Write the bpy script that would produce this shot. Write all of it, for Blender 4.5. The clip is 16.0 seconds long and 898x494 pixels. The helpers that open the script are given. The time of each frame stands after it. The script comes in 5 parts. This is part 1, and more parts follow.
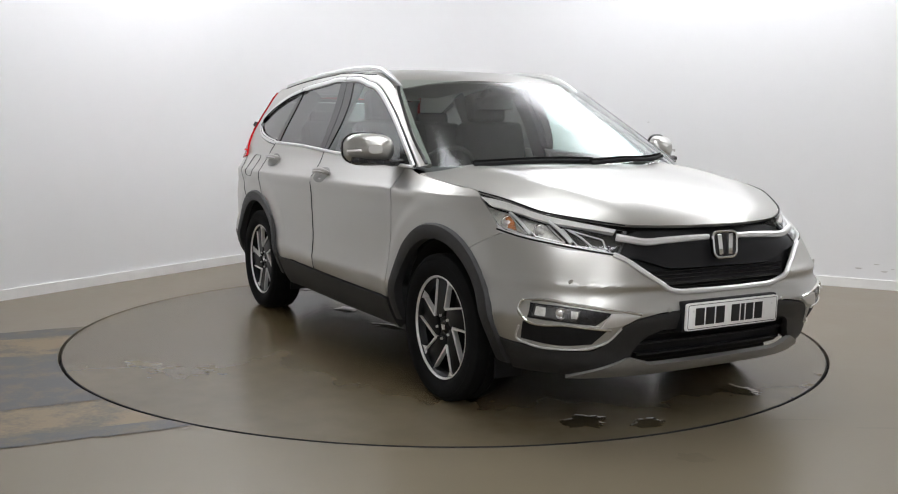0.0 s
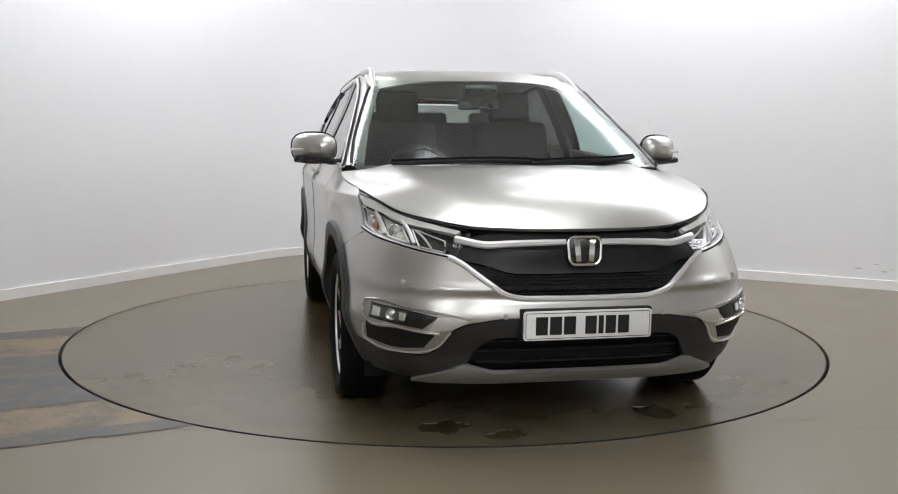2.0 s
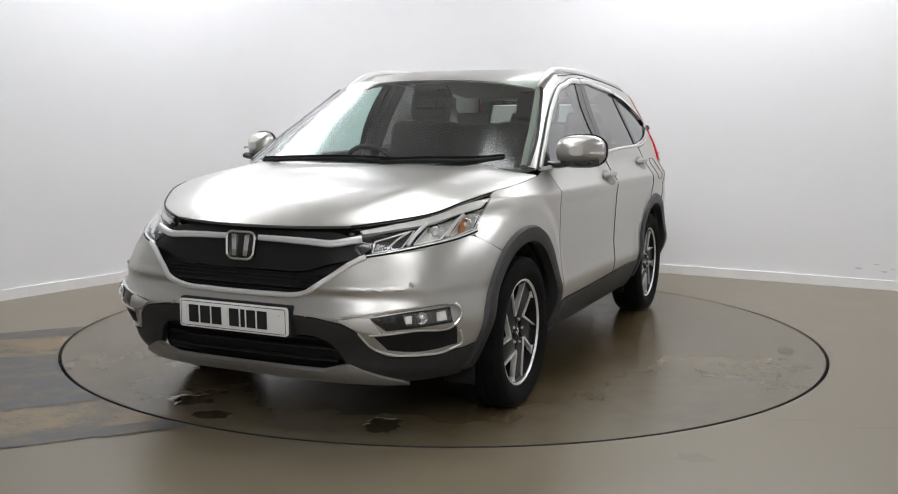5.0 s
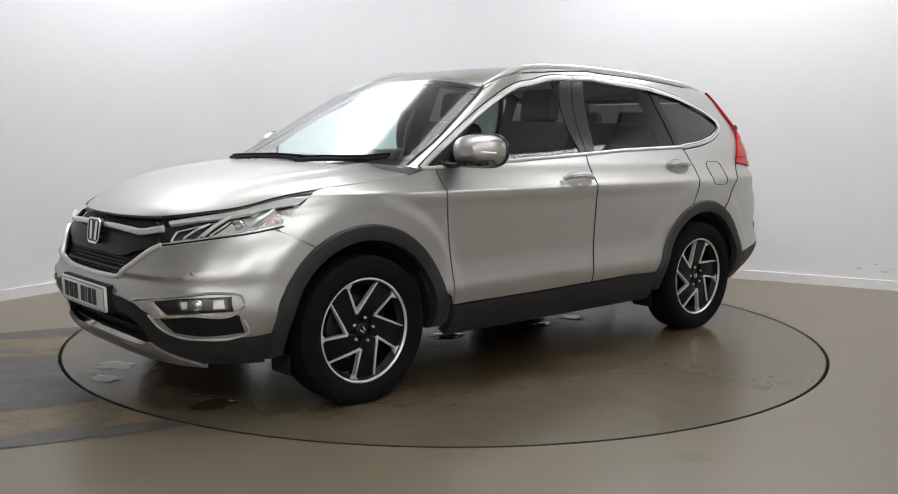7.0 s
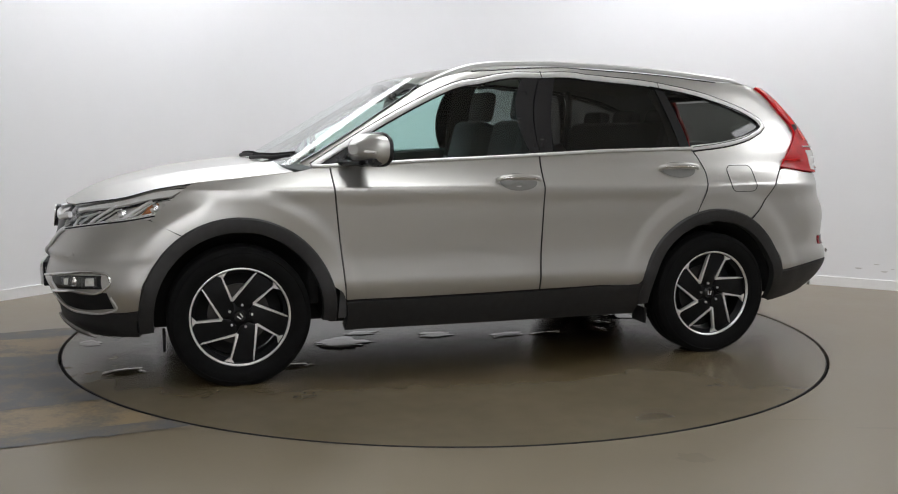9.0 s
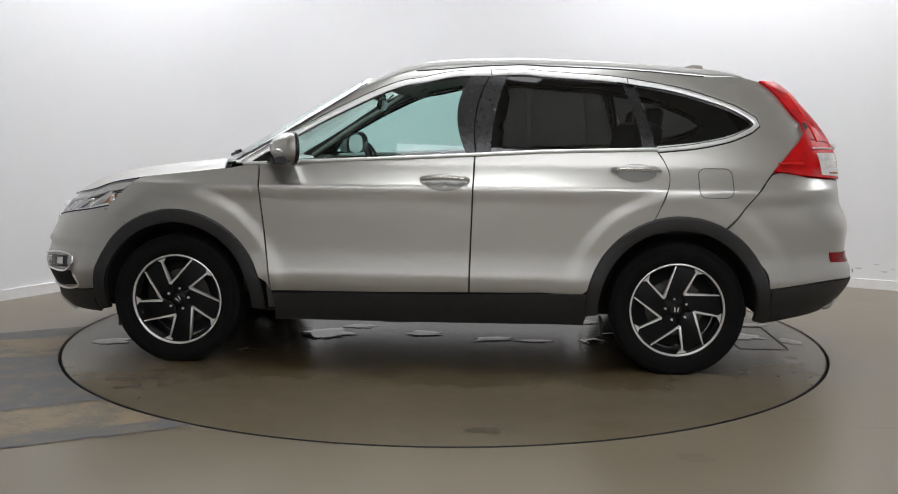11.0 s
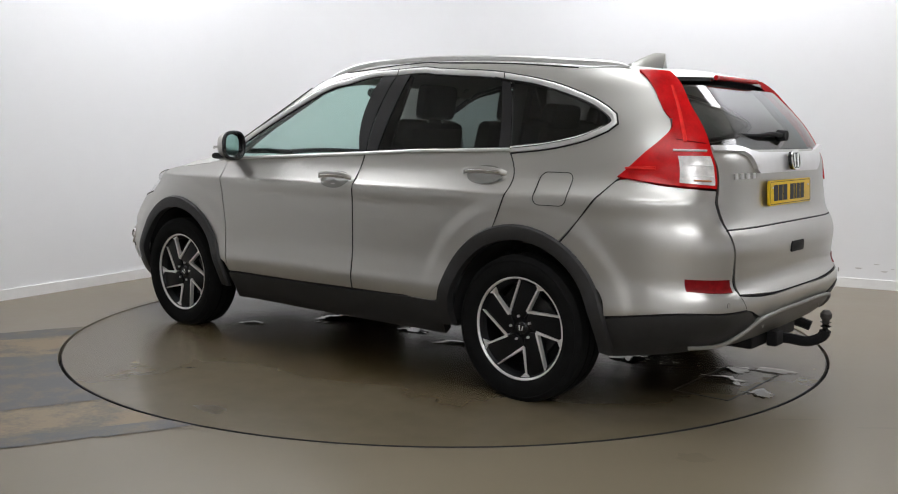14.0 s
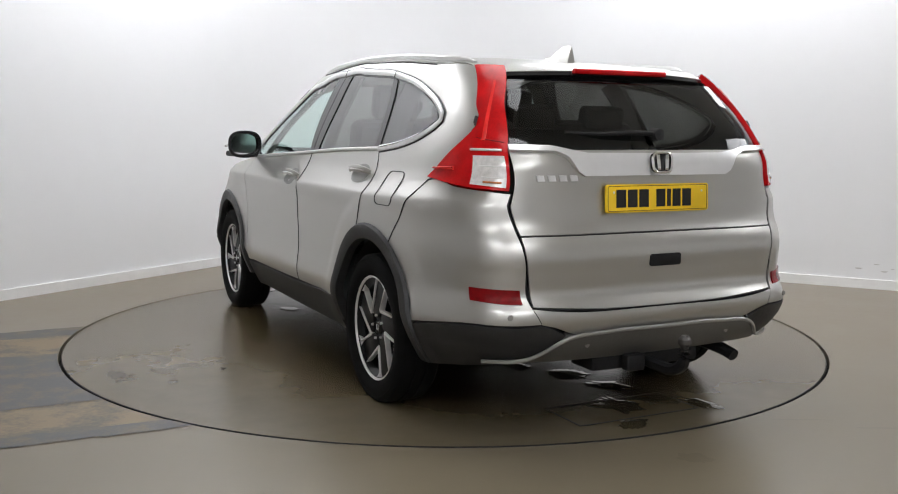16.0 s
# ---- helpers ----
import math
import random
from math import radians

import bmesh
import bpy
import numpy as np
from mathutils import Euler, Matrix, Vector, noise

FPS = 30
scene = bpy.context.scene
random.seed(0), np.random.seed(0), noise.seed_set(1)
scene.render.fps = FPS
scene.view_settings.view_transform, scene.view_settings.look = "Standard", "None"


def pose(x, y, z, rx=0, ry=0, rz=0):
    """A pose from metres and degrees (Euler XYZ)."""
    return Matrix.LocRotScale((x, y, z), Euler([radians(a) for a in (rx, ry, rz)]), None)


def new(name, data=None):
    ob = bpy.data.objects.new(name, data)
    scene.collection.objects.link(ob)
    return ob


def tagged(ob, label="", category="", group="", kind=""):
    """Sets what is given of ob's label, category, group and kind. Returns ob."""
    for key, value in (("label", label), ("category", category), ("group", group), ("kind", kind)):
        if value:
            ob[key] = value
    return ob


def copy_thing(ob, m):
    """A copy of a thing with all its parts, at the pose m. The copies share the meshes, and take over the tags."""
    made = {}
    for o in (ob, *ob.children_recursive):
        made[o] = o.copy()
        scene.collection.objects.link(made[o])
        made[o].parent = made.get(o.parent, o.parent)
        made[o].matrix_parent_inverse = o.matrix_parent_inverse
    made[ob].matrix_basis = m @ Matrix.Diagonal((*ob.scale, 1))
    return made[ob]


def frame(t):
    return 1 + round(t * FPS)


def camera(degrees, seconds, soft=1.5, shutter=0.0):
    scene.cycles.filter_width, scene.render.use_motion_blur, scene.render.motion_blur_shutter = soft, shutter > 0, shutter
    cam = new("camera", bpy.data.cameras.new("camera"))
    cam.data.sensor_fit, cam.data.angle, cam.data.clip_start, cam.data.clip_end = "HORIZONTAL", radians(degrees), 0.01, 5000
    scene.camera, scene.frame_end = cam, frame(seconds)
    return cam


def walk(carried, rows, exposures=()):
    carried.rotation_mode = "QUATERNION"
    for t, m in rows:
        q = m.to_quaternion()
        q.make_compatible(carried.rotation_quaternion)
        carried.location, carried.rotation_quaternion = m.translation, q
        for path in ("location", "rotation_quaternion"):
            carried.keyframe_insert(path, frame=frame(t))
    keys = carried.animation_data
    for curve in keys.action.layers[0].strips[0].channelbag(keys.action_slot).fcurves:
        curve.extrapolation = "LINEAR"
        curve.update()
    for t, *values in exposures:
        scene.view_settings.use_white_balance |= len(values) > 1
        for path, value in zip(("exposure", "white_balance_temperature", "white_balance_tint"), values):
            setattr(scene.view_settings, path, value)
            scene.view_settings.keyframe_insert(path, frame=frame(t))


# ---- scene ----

# camera: fixed on a stand in front of the turntable
cam = camera(51.00, 16.0, soft=1.1)
EYE = pose(0, -5.8566, 1.2383, 90 + -6.9657, 0, -0.2219) @ pose(0, 0, 0, 0, 0, 0.5073)
walk(cam, [(0.0, EYE), (16.0, EYE)], exposures=[(0.0, .28), (3.5, .29), (6.5, .22), (9.5, .19), (12.0, .23), (14.0, .26), (16.0, .28)])

TURN = [(0.0,-61.01),(0.5,-63.11),(1.0,-67.09),(1.5,-72.40),(2.0,-78.63),(2.5,-84.37),(3.0,-90.65),(3.5,-96.43),(4.0,-102.70),(4.5,-108.50),(7.0,-138.66),(7.5,-144.36),(8.0,-150.47),(8.5,-156.15),(9.0,-162.22),(11.5,-190.10),(12.0,-196.02),(12.5,-201.78),(13.0,-207.83),(13.5,-213.61),(14.0,-219.75),(14.5,-225.50),(15.0,-231.61),(15.5,-237.37),(16.0,-243.54)]  # seconds, heading of the car in degrees
AXIS = (-0.0422, -0.1100)  # the turntable's axis in the car's space
TABLE_R = 2.2552

# ---- light ----
world = bpy.data.worlds.new("room_air")
scene.world = world
world.use_nodes = True
world.node_tree.nodes["Background"].inputs[0].default_value = (0.9, 0.95, 1.0, 1)
world.node_tree.nodes["Background"].inputs[1].default_value = 0.03
LAMP_POWER, KEY_POWER = 5.5, 3.8


# ---- materials ----
def mat(name, color, rough=0.5, metal=0.0, vary=0.0, scale=8.0, bump=0.0, bump_scale=60.0, coat=0.0, emit=0.0, second=None, ior=1.45, rough_vary=0.0, ramp_at=(0.42, 0.95)):
    """A Principled material with colour variation at two scales and fine relief."""
    m = bpy.data.materials.new(name)
    m.use_nodes = True
    nt = m.node_tree
    b = nt.nodes["Principled BSDF"]
    b.inputs["Roughness"].default_value = rough
    b.inputs["Metallic"].default_value = metal
    b.inputs["Coat Weight"].default_value = coat
    b.inputs["Coat Roughness"].default_value = 0.04
    b.inputs["IOR"].default_value = ior
    b.inputs["Base Color"].default_value = (*color, 1)
    co = nt.nodes.new("ShaderNodeTexCoord")
    if vary > 0:
        n1, n2 = nt.nodes.new("ShaderNodeTexNoise"), nt.nodes.new("ShaderNodeTexNoise")
        n1.inputs["Scale"].default_value, n2.inputs["Scale"].default_value = scale, scale * 9
        n1.inputs["Detail"].default_value, n2.inputs["Detail"].default_value = 5, 3
        add = nt.nodes.new("ShaderNodeMath"); add.operation = "MULTIPLY_ADD"
        add.inputs[1].default_value = 0.35
        ramp = nt.nodes.new("ShaderNodeValToRGB")
        c2 = second or tuple(c * (1 - vary) for c in color)
        ramp.color_ramp.elements[0].position, ramp.color_ramp.elements[1].position = ramp_at
        ramp.color_ramp.elements[0].color = (*c2, 1)
        ramp.color_ramp.elements[1].color = (*[min(1, c * (1 + vary * 0.4)) for c in color], 1)
        nt.links.new(co.outputs["Object"], n1.inputs["Vector"])
        nt.links.new(co.outputs["Object"], n2.inputs["Vector"])
        nt.links.new(n2.outputs["Fac"], add.inputs[0])
        nt.links.new(n1.outputs["Fac"], add.inputs[2])
        nt.links.new(add.outputs[0], ramp.inputs["Fac"])
        nt.links.new(ramp.outputs["Color"], b.inputs["Base Color"])
        if rough_vary:
            rr = nt.nodes.new("ShaderNodeMapRange")
            rr.inputs["From Min"].default_value, rr.inputs["From Max"].default_value = 0.4, 0.9
            rr.inputs["To Min"].default_value, rr.inputs["To Max"].default_value = rough - rough_vary, rough + rough_vary
            nt.links.new(add.outputs[0], rr.inputs["Value"])
            nt.links.new(rr.outputs[0], b.inputs["Roughness"])
    if bump > 0:
        n3, bp = nt.nodes.new("ShaderNodeTexNoise"), nt.nodes.new("ShaderNodeBump")
        n3.inputs["Scale"].default_value, n3.inputs["Detail"].default_value = bump_scale, 4
        bp.inputs["Strength"].default_value, bp.inputs["Distance"].default_value = bump, 0.003
        nt.links.new(co.outputs["Object"], n3.inputs["Vector"])
        nt.links.new(n3.outputs["Fac"], bp.inputs["Height"])
        nt.links.new(bp.outputs["Normal"], b.inputs["Normal"])
    if emit > 0:
        b.inputs["Emission Color"].default_value = (*color, 1)
        b.inputs["Emission Strength"].default_value = emit
    return m


def glass_mat(name, tint, gloss=0.0, ior=1.5):
    """A thin pane: clear with a tint, and a real mirror reflection that grows at grazing angles."""
    m = bpy.data.materials.new(name)
    m.use_nodes = True
    nt = m.node_tree
    nt.nodes.remove(nt.nodes["Principled BSDF"])
    tr, gl, mix, fr = (nt.nodes.new(k) for k in ("ShaderNodeBsdfTransparent", "ShaderNodeBsdfGlossy", "ShaderNodeMixShader", "ShaderNodeLayerWeight"))
    tr.inputs["Color"].default_value = (*tint, 1)
    gl.inputs["Color"].default_value = (1, 1, 1, 1)
    gl.inputs["Roughness"].default_value = gloss
    fr.inputs["Blend"].default_value = 0.5
    pw, ma = nt.nodes.new("ShaderNodeMath"), nt.nodes.new("ShaderNodeMath")
    pw.operation, ma.operation = "POWER", "MULTIPLY_ADD"
    pw.inputs[1].default_value = 4.0
    base = ((ior - 1) / (ior + 1)) ** 2 * 1.1
    ma.inputs[1].default_value, ma.inputs[2].default_value = 0.95 - base, base
    nt.links.new(fr.outputs["Facing"], pw.inputs[0])
    nt.links.new(pw.outputs[0], ma.inputs[0])
    nt.links.new(ma.outputs[0], mix.inputs[0])
    nt.links.new(tr.outputs[0], mix.inputs[1])
    nt.links.new(gl.outputs[0], mix.inputs[2])
    nt.links.new(mix.outputs[0], nt.nodes["Material Output"].inputs["Surface"])
    return m


PAINT = mat("silver_paint", (0.49, 0.484, 0.457), 0.32, 0.83, vary=0.04, scale=900, coat=0.30, bump=0.02, bump_scale=1500)
CLAD = mat("grey_plastic_cladding", (0.024, 0.024, 0.0245), 0.5, 0, vary=0.25, scale=30, bump=0.25, bump_scale=900)
SKID_DARK = mat("grey_plastic_valance", (0.15, 0.147, 0.14), 0.42, 0.4, vary=0.08, scale=60)
SKID = mat("silver_grey_plastic", (0.30, 0.295, 0.28), 0.38, 0.5, vary=0.06, scale=60)
BLACK = mat("gloss_black_plastic", (0.012, 0.012, 0.013), 0.22, 0, vary=0.2, scale=40)
MATT = mat("matt_black_plastic", (0.013, 0.013, 0.014), 0.6, 0, vary=0.3, scale=25, bump=0.15, bump_scale=500, ior=1.3)
LINER = mat("dark_underbody", (0.012, 0.012, 0.012), 0.85, 0, vary=0.4, scale=6)
CHROME = mat("chrome", (0.80, 0.80, 0.79), 0.10, 1.0, vary=0.04, scale=30)
SATIN = mat("satin_chrome", (0.74, 0.74, 0.73), 0.36, 0.75, vary=0.05, scale=30)
ALLOY = mat("machined_alloy", (0.80, 0.79, 0.77), 0.32, 0.6, vary=0.06, scale=60)
ALLOY_DARK = mat("black_painted_alloy", (0.007, 0.007, 0.0075), 0.32, 0.0, vary=0.3, scale=40, ior=1.25)
RUBBER = mat("tyre_rubber", (0.007, 0.007, 0.007), 0.85, 0, vary=0.35, scale=14, bump=0.3, bump_scale=300, ior=1.22)
RED = mat("red_lens", (0.56, 0.006, 0.008), 0.22, 0, vary=0.35, scale=14, ior=1.3, coat=0.06, bump=0.15, bump_scale=160)
RED_GLOW = mat("bright_red_light_guide", (0.80, 0.03, 0.025), 0.2, 0, vary=0.25, scale=25, ior=1.3)
RED_DARK = mat("dark_red_lens", (0.22, 0.004, 0.006), 0.25, 0, vary=0.4, scale=40, ior=1.25)
CLEAR = mat("clear_lens_backing", (0.80, 0.78, 0.76), 0.15, 0.15, vary=0.25, scale=45)
LAMP_SHELL = mat("bright_lamp_housing", (0.85, 0.84, 0.79), 0.18, 0.25, vary=0.45, scale=34, bump=0.5, bump_scale=70, second=(0.46, 0.45, 0.42))
DAYLIGHT = mat("white_light_guide", (0.72, 0.71, 0.68), 0.25, 0.1, vary=0.12, scale=30)
HOUSING = mat("grey_lamp_housing", (0.085, 0.084, 0.080), 0.25, 0.4, vary=0.4, scale=20, bump=0.2, bump_scale=60)
GATE_CHROME = mat("bright_satin_trim", (0.78, 0.78, 0.78), 0.30, 0.55, vary=0.03, scale=20)
# darker copy of the body paint, coloured as the shade behind the door handles
BOWL_SHADE = mat("shade_toned_silver_paint", (0.24, 0.238, 0.225), 0.4, 0.6, vary=0.05, scale=400)
DISC = mat("dark_cast_steel", (0.10, 0.095, 0.09), 0.5, 0.7, vary=0.3, scale=25)
GRILLE_GREY = mat("smooth_dark_grey_plastic", (0.011, 0.011, 0.012), 0.34, 0, vary=0.06, scale=80, ior=1.3)
AMBER = mat("amber_lens", (0.50, 0.17, 0.05), 0.18, 0, vary=0.7, scale=55, bump=0.5, bump_scale=90, second=(0.20, 0.10, 0.06))
LENS = glass_mat("clear_lens", (0.96, 0.97, 0.97))
GLASS = glass_mat("green_tinted_glass", (0.68, 0.87, 0.84), ior=1.5)
WINDSHIELD = glass_mat("windscreen_glass", (0.80, 0.89, 0.85), gloss=0.13, ior=1.55)
PRIVACY = glass_mat("privacy_glass", (0.17, 0.175, 0.17), gloss=0.02, ior=1.45)
REAR_GLASS = glass_mat("rear_tinted_glass", (0.33, 0.35, 0.33), gloss=0.03, ior=1.45)
SEAT = mat("dark_seat_fabric", (0.03, 0.03, 0.033), 0.9, 0, vary=0.15, scale=9, bump=0.12, bump_scale=600)
TRIM = mat("interior_trim", (0.08, 0.08, 0.08), 0.7, 0, vary=0.2, scale=15, bump=0.2, bump_scale=500)
BEIGE = mat("pale_headliner", (0.55, 0.53, 0.48), 0.9, 0, vary=0.08, scale=20)
PILLAR = mat("grey_pillar_trim", (0.22, 0.22, 0.20), 0.8, 0, vary=0.1, scale=20)
PLATE_W = mat("white_plate", (0.80, 0.80, 0.78), 0.35, 0, vary=0.05, scale=20)
PLATE_Y = mat("yellow_plate", (0.85, 0.56, 0.02), 0.35, 0, vary=0.06, scale=20)
INK = mat("black_ink", (0.01, 0.01, 0.01), 0.5, vary=0.2, scale=60)
WALL = mat("white_wall_paint", (0.80, 0.80, 0.805), 0.7, 0, vary=0.025, scale=0.7, bump=0.05, bump_scale=90)
SKIRT = mat("white_gloss_skirting", (0.82, 0.815, 0.80), 0.4, 0, vary=0.05, scale=6)
CEIL = mat("white_ceiling_paint", (0.80, 0.80, 0.79), 0.8, 0, vary=0.03, scale=1.5)
FLOOR = mat("grey_resin_floor", (0.176, 0.147, 0.102), 0.30, 0, vary=0.10, scale=1.3, bump=0.04, bump_scale=40, rough_vary=0.03)
DECK = mat("turntable_resin", (0.142, 0.117, 0.077), 0.26, 0, vary=0.10, scale=0.9, bump=0.012, bump_scale=40, second=(0.105, 0.087, 0.056))


def soak_and_shade(m, damp_and_shade, rim, cx, cy, hx, hy):
    """Adds a ragged brown stain of dampness, soaked into a floor round (cx, cy), that fades into the dry surface. Its
    core is darkened further to paint in the shade under the car.
    """
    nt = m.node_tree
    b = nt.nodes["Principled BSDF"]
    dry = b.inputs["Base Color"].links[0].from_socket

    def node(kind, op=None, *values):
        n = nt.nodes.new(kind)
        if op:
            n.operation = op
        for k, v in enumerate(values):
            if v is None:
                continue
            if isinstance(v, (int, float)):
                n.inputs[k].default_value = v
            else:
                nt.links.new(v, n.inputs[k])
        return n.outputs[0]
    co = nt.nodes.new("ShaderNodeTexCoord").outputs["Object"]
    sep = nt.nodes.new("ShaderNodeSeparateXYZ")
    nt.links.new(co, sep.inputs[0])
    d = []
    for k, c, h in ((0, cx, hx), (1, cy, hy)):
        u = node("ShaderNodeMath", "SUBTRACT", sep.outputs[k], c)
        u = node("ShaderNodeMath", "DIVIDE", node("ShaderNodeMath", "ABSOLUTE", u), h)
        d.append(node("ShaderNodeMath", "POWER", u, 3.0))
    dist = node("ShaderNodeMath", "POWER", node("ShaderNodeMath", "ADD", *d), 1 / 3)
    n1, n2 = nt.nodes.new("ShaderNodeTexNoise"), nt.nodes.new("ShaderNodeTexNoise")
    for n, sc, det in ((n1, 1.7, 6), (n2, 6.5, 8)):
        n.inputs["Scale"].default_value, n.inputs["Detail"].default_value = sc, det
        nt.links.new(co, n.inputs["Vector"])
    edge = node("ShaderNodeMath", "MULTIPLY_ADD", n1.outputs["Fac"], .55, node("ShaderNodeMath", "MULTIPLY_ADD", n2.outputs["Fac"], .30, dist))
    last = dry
    # the core colour is wet brown plus painted shade from the car above
    for colour, lo, hi, most in ((rim, 1.28, 1.50, .75), (damp_and_shade, 1.10, 1.36, .90)):
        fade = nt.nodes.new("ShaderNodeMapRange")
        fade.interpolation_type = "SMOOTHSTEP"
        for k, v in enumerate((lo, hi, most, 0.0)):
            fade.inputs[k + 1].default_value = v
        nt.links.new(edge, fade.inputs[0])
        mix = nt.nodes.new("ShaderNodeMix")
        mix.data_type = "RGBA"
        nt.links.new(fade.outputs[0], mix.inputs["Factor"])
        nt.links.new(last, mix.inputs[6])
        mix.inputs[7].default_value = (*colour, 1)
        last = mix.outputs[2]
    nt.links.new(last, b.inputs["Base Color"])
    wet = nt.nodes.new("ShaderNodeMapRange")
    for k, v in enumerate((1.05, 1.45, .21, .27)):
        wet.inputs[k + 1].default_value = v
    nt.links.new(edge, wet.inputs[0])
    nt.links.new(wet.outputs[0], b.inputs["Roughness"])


# brown water stain, with the shade under the car put into its core colour
soak_and_shade(DECK, (0.042, 0.030, 0.013), (0.092, 0.066, 0.031), -AXIS[0], -AXIS[1], 1.98, 1.22)
TAN = mat("tan_worn_floor", (0.20, 0.150, 0.085), 0.5, 0, vary=0.2, scale=5, bump=0.1, bump_scale=60, second=(0.105, 0.092, 0.070), ramp_at=(.52, .74))
SLATE = mat("slate_worn_floor", (0.075, 0.075, 0.076), 0.5, 0, vary=0.2, scale=7, bump=0.1, bump_scale=60, second=(0.135, 0.110, 0.074), ramp_at=(.50, .70))
DECK_MARK = mat("dull_deck_mark", (0.098, 0.080, 0.052), 0.3, 0, vary=0.15, scale=9)
STAIN = mat("stained_floor", (0.145, 0.121, 0.084), 0.3, 0, vary=0.1, scale=9)
SCUFF = mat("grey_scuff", (0.60, 0.58, 0.56), 0.8, 0, vary=0.2, scale=30)
PIT = mat("black_gap", (0.008, 0.008, 0.008), 0.9, 0, vary=0.3, scale=10)
WATER = mat("water_film", (0.07, 0.056, 0.032), 0.06, 0, vary=0.2, scale=5, bump=0.01, bump_scale=9, ior=1.6)
KEY_LAMP = mat("soft_white_light_diffuser", (0.95, 0.97, 1.0), 0.5, emit=KEY_POWER)
LAMP = mat("white_light_diffuser", (0.95, 0.96, 1.0), 0.5, emit=LAMP_POWER)


# ---- mesh helpers ----
def mesh_of(name, verts, faces, material, smooth=True, sharp=35):
    me = bpy.data.meshes.new(name)
    me.from_pydata([tuple(v) for v in verts], [], [tuple(f) for f in faces])
    me.validate()
    me.materials.append(material)
    if smooth:
        me.shade_smooth()
        me.set_sharp_from_angle(angle=radians(sharp))
    me.update()
    return me


def piece(name, vf, material, parent=None, label="", smooth=True, sharp=35):
    """Links verts and faces as one mesh object under a thing."""
    ob = new(name, mesh_of(name, vf[0], vf[1], material, smooth, sharp))
    if parent is not None:
        ob.parent = parent
    if label:
        ob["label"] = label
    return ob


def part(name, bm, material, parent=None, label="", smooth=True, sharp=35):
    """Links a bmesh as one mesh object under a thing."""
    me = bpy.data.meshes.new(name)
    bm.normal_update()
    bm.to_mesh(me)
    bm.free()
    me.materials.append(material)
    if smooth:
        me.shade_smooth()
        me.set_sharp_from_angle(angle=radians(sharp))
    ob = new(name, me)
    if parent is not None:
        ob.parent = parent
    if label:
        ob["label"] = label
    return ob


def join(*vfs):
    V, F = [], []
    for v, f in vfs:
        k = len(V)
        V += [tuple(q) for q in v]
        F += [tuple(i + k for i in face) for face in f]
    return V, F


def mirror(vf):
    return [(x, -y, z) for x, y, z in vf[0]], [tuple(reversed(f)) for f in vf[1]]


def moved(vf, m):
    return [tuple(m @ Vector(v)) for v in vf[0]], vf[1]


def spline(pts, n, sharp=False):
    """n points along a Catmull-Rom curve (or a polyline) through pts, evenly by chord."""
    P = np.array(pts, float)
    d = np.r_[0, np.cumsum(np.linalg.norm(np.diff(P, axis=0), axis=1) + 1e-9)]
    s = np.linspace(0, d[-1], n)
    if sharp or len(P) < 3:
        return np.stack([np.interp(s, d, P[:, k]) for k in range(P.shape[1])], 1)
    T = np.gradient(P, d, axis=0)
    i = np.clip(np.searchsorted(d, s, side="right") - 1, 0, len(P) - 2)
    h = (d[i + 1] - d[i])[:, None]
    u = ((s - d[i]) / (d[i + 1] - d[i]))[:, None]
    return ((2 * u**3 - 3 * u**2 + 1) * P[i] + (u**3 - 2 * u**2 + u) * h * T[i] + (3 * u**2 - 2 * u**3) * P[i + 1] + (u**3 - u**2) * h * T[i + 1])


def table(*rows):
    """A smooth function through (z, value) rows."""
    R = np.array(rows, float)
    T = np.gradient(R[:, 1], R[:, 0])

    def f(z):
        z = np.clip(z, R[0, 0], R[-1, 0])
        i = np.clip(np.searchsorted(R[:, 0], z, side="right") - 1, 0, len(R) - 2)
        h = R[i + 1, 0] - R[i, 0]
        u = (z - R[i, 0]) / h
        return (2 * u**3 - 3 * u**2 + 1) * R[i, 1] + (u**3 - 2 * u**2 + u) * h * T[i] + (3 * u**2 - 2 * u**3) * R[i + 1, 1] + (u**3 - u**2) * h * T[i + 1]
    return f


# ---- the car's outer skin: at every height one plan outline ----
# car space: x ahead, y to its left, z up from the deck, origin midway between the axles
HALF = table((.20, .80), (.27, .845), (.34, .880), (.40, .903), (.45, .916), (.49, .919), (.53, .914), (.60, .908), (.70, .909), (.80, .913), (.88, .916), (.945, .922), (.957, .921), (.972, .909), (1.0, .888), (1.06, .850),
             (1.12, .826), (1.2, .793), (1.3, .748), (1.4, .703), (1.5, .662), (1.56, .632), (1.62, .588))
NOSE = table((.20, 2.04), (.25, 2.12), (.30, 2.165), (.36, 2.175), (.45, 2.215), (.52, 2.235), (.57, 2.222), (.605, 2.212), (.63, 2.224), (.66, 2.208), (.70, 2.192), (.80, 2.165), (.86, 2.13), (.95, 2.08), (1.05, 2.0), (1.2, 1.9))
NOSE_N = table((.20, 4.0), (.5, 4.0), (.7, 3.6), (.8, 3.0), (.9, 2.5), (1.0, 2.3), (1.2, 2.3))
SCREEN = table((1.0, 1.27), (1.08, 1.15), (1.2, .955), (1.35, .71), (1.45, .54), (1.53, .40), (1.62, .22))
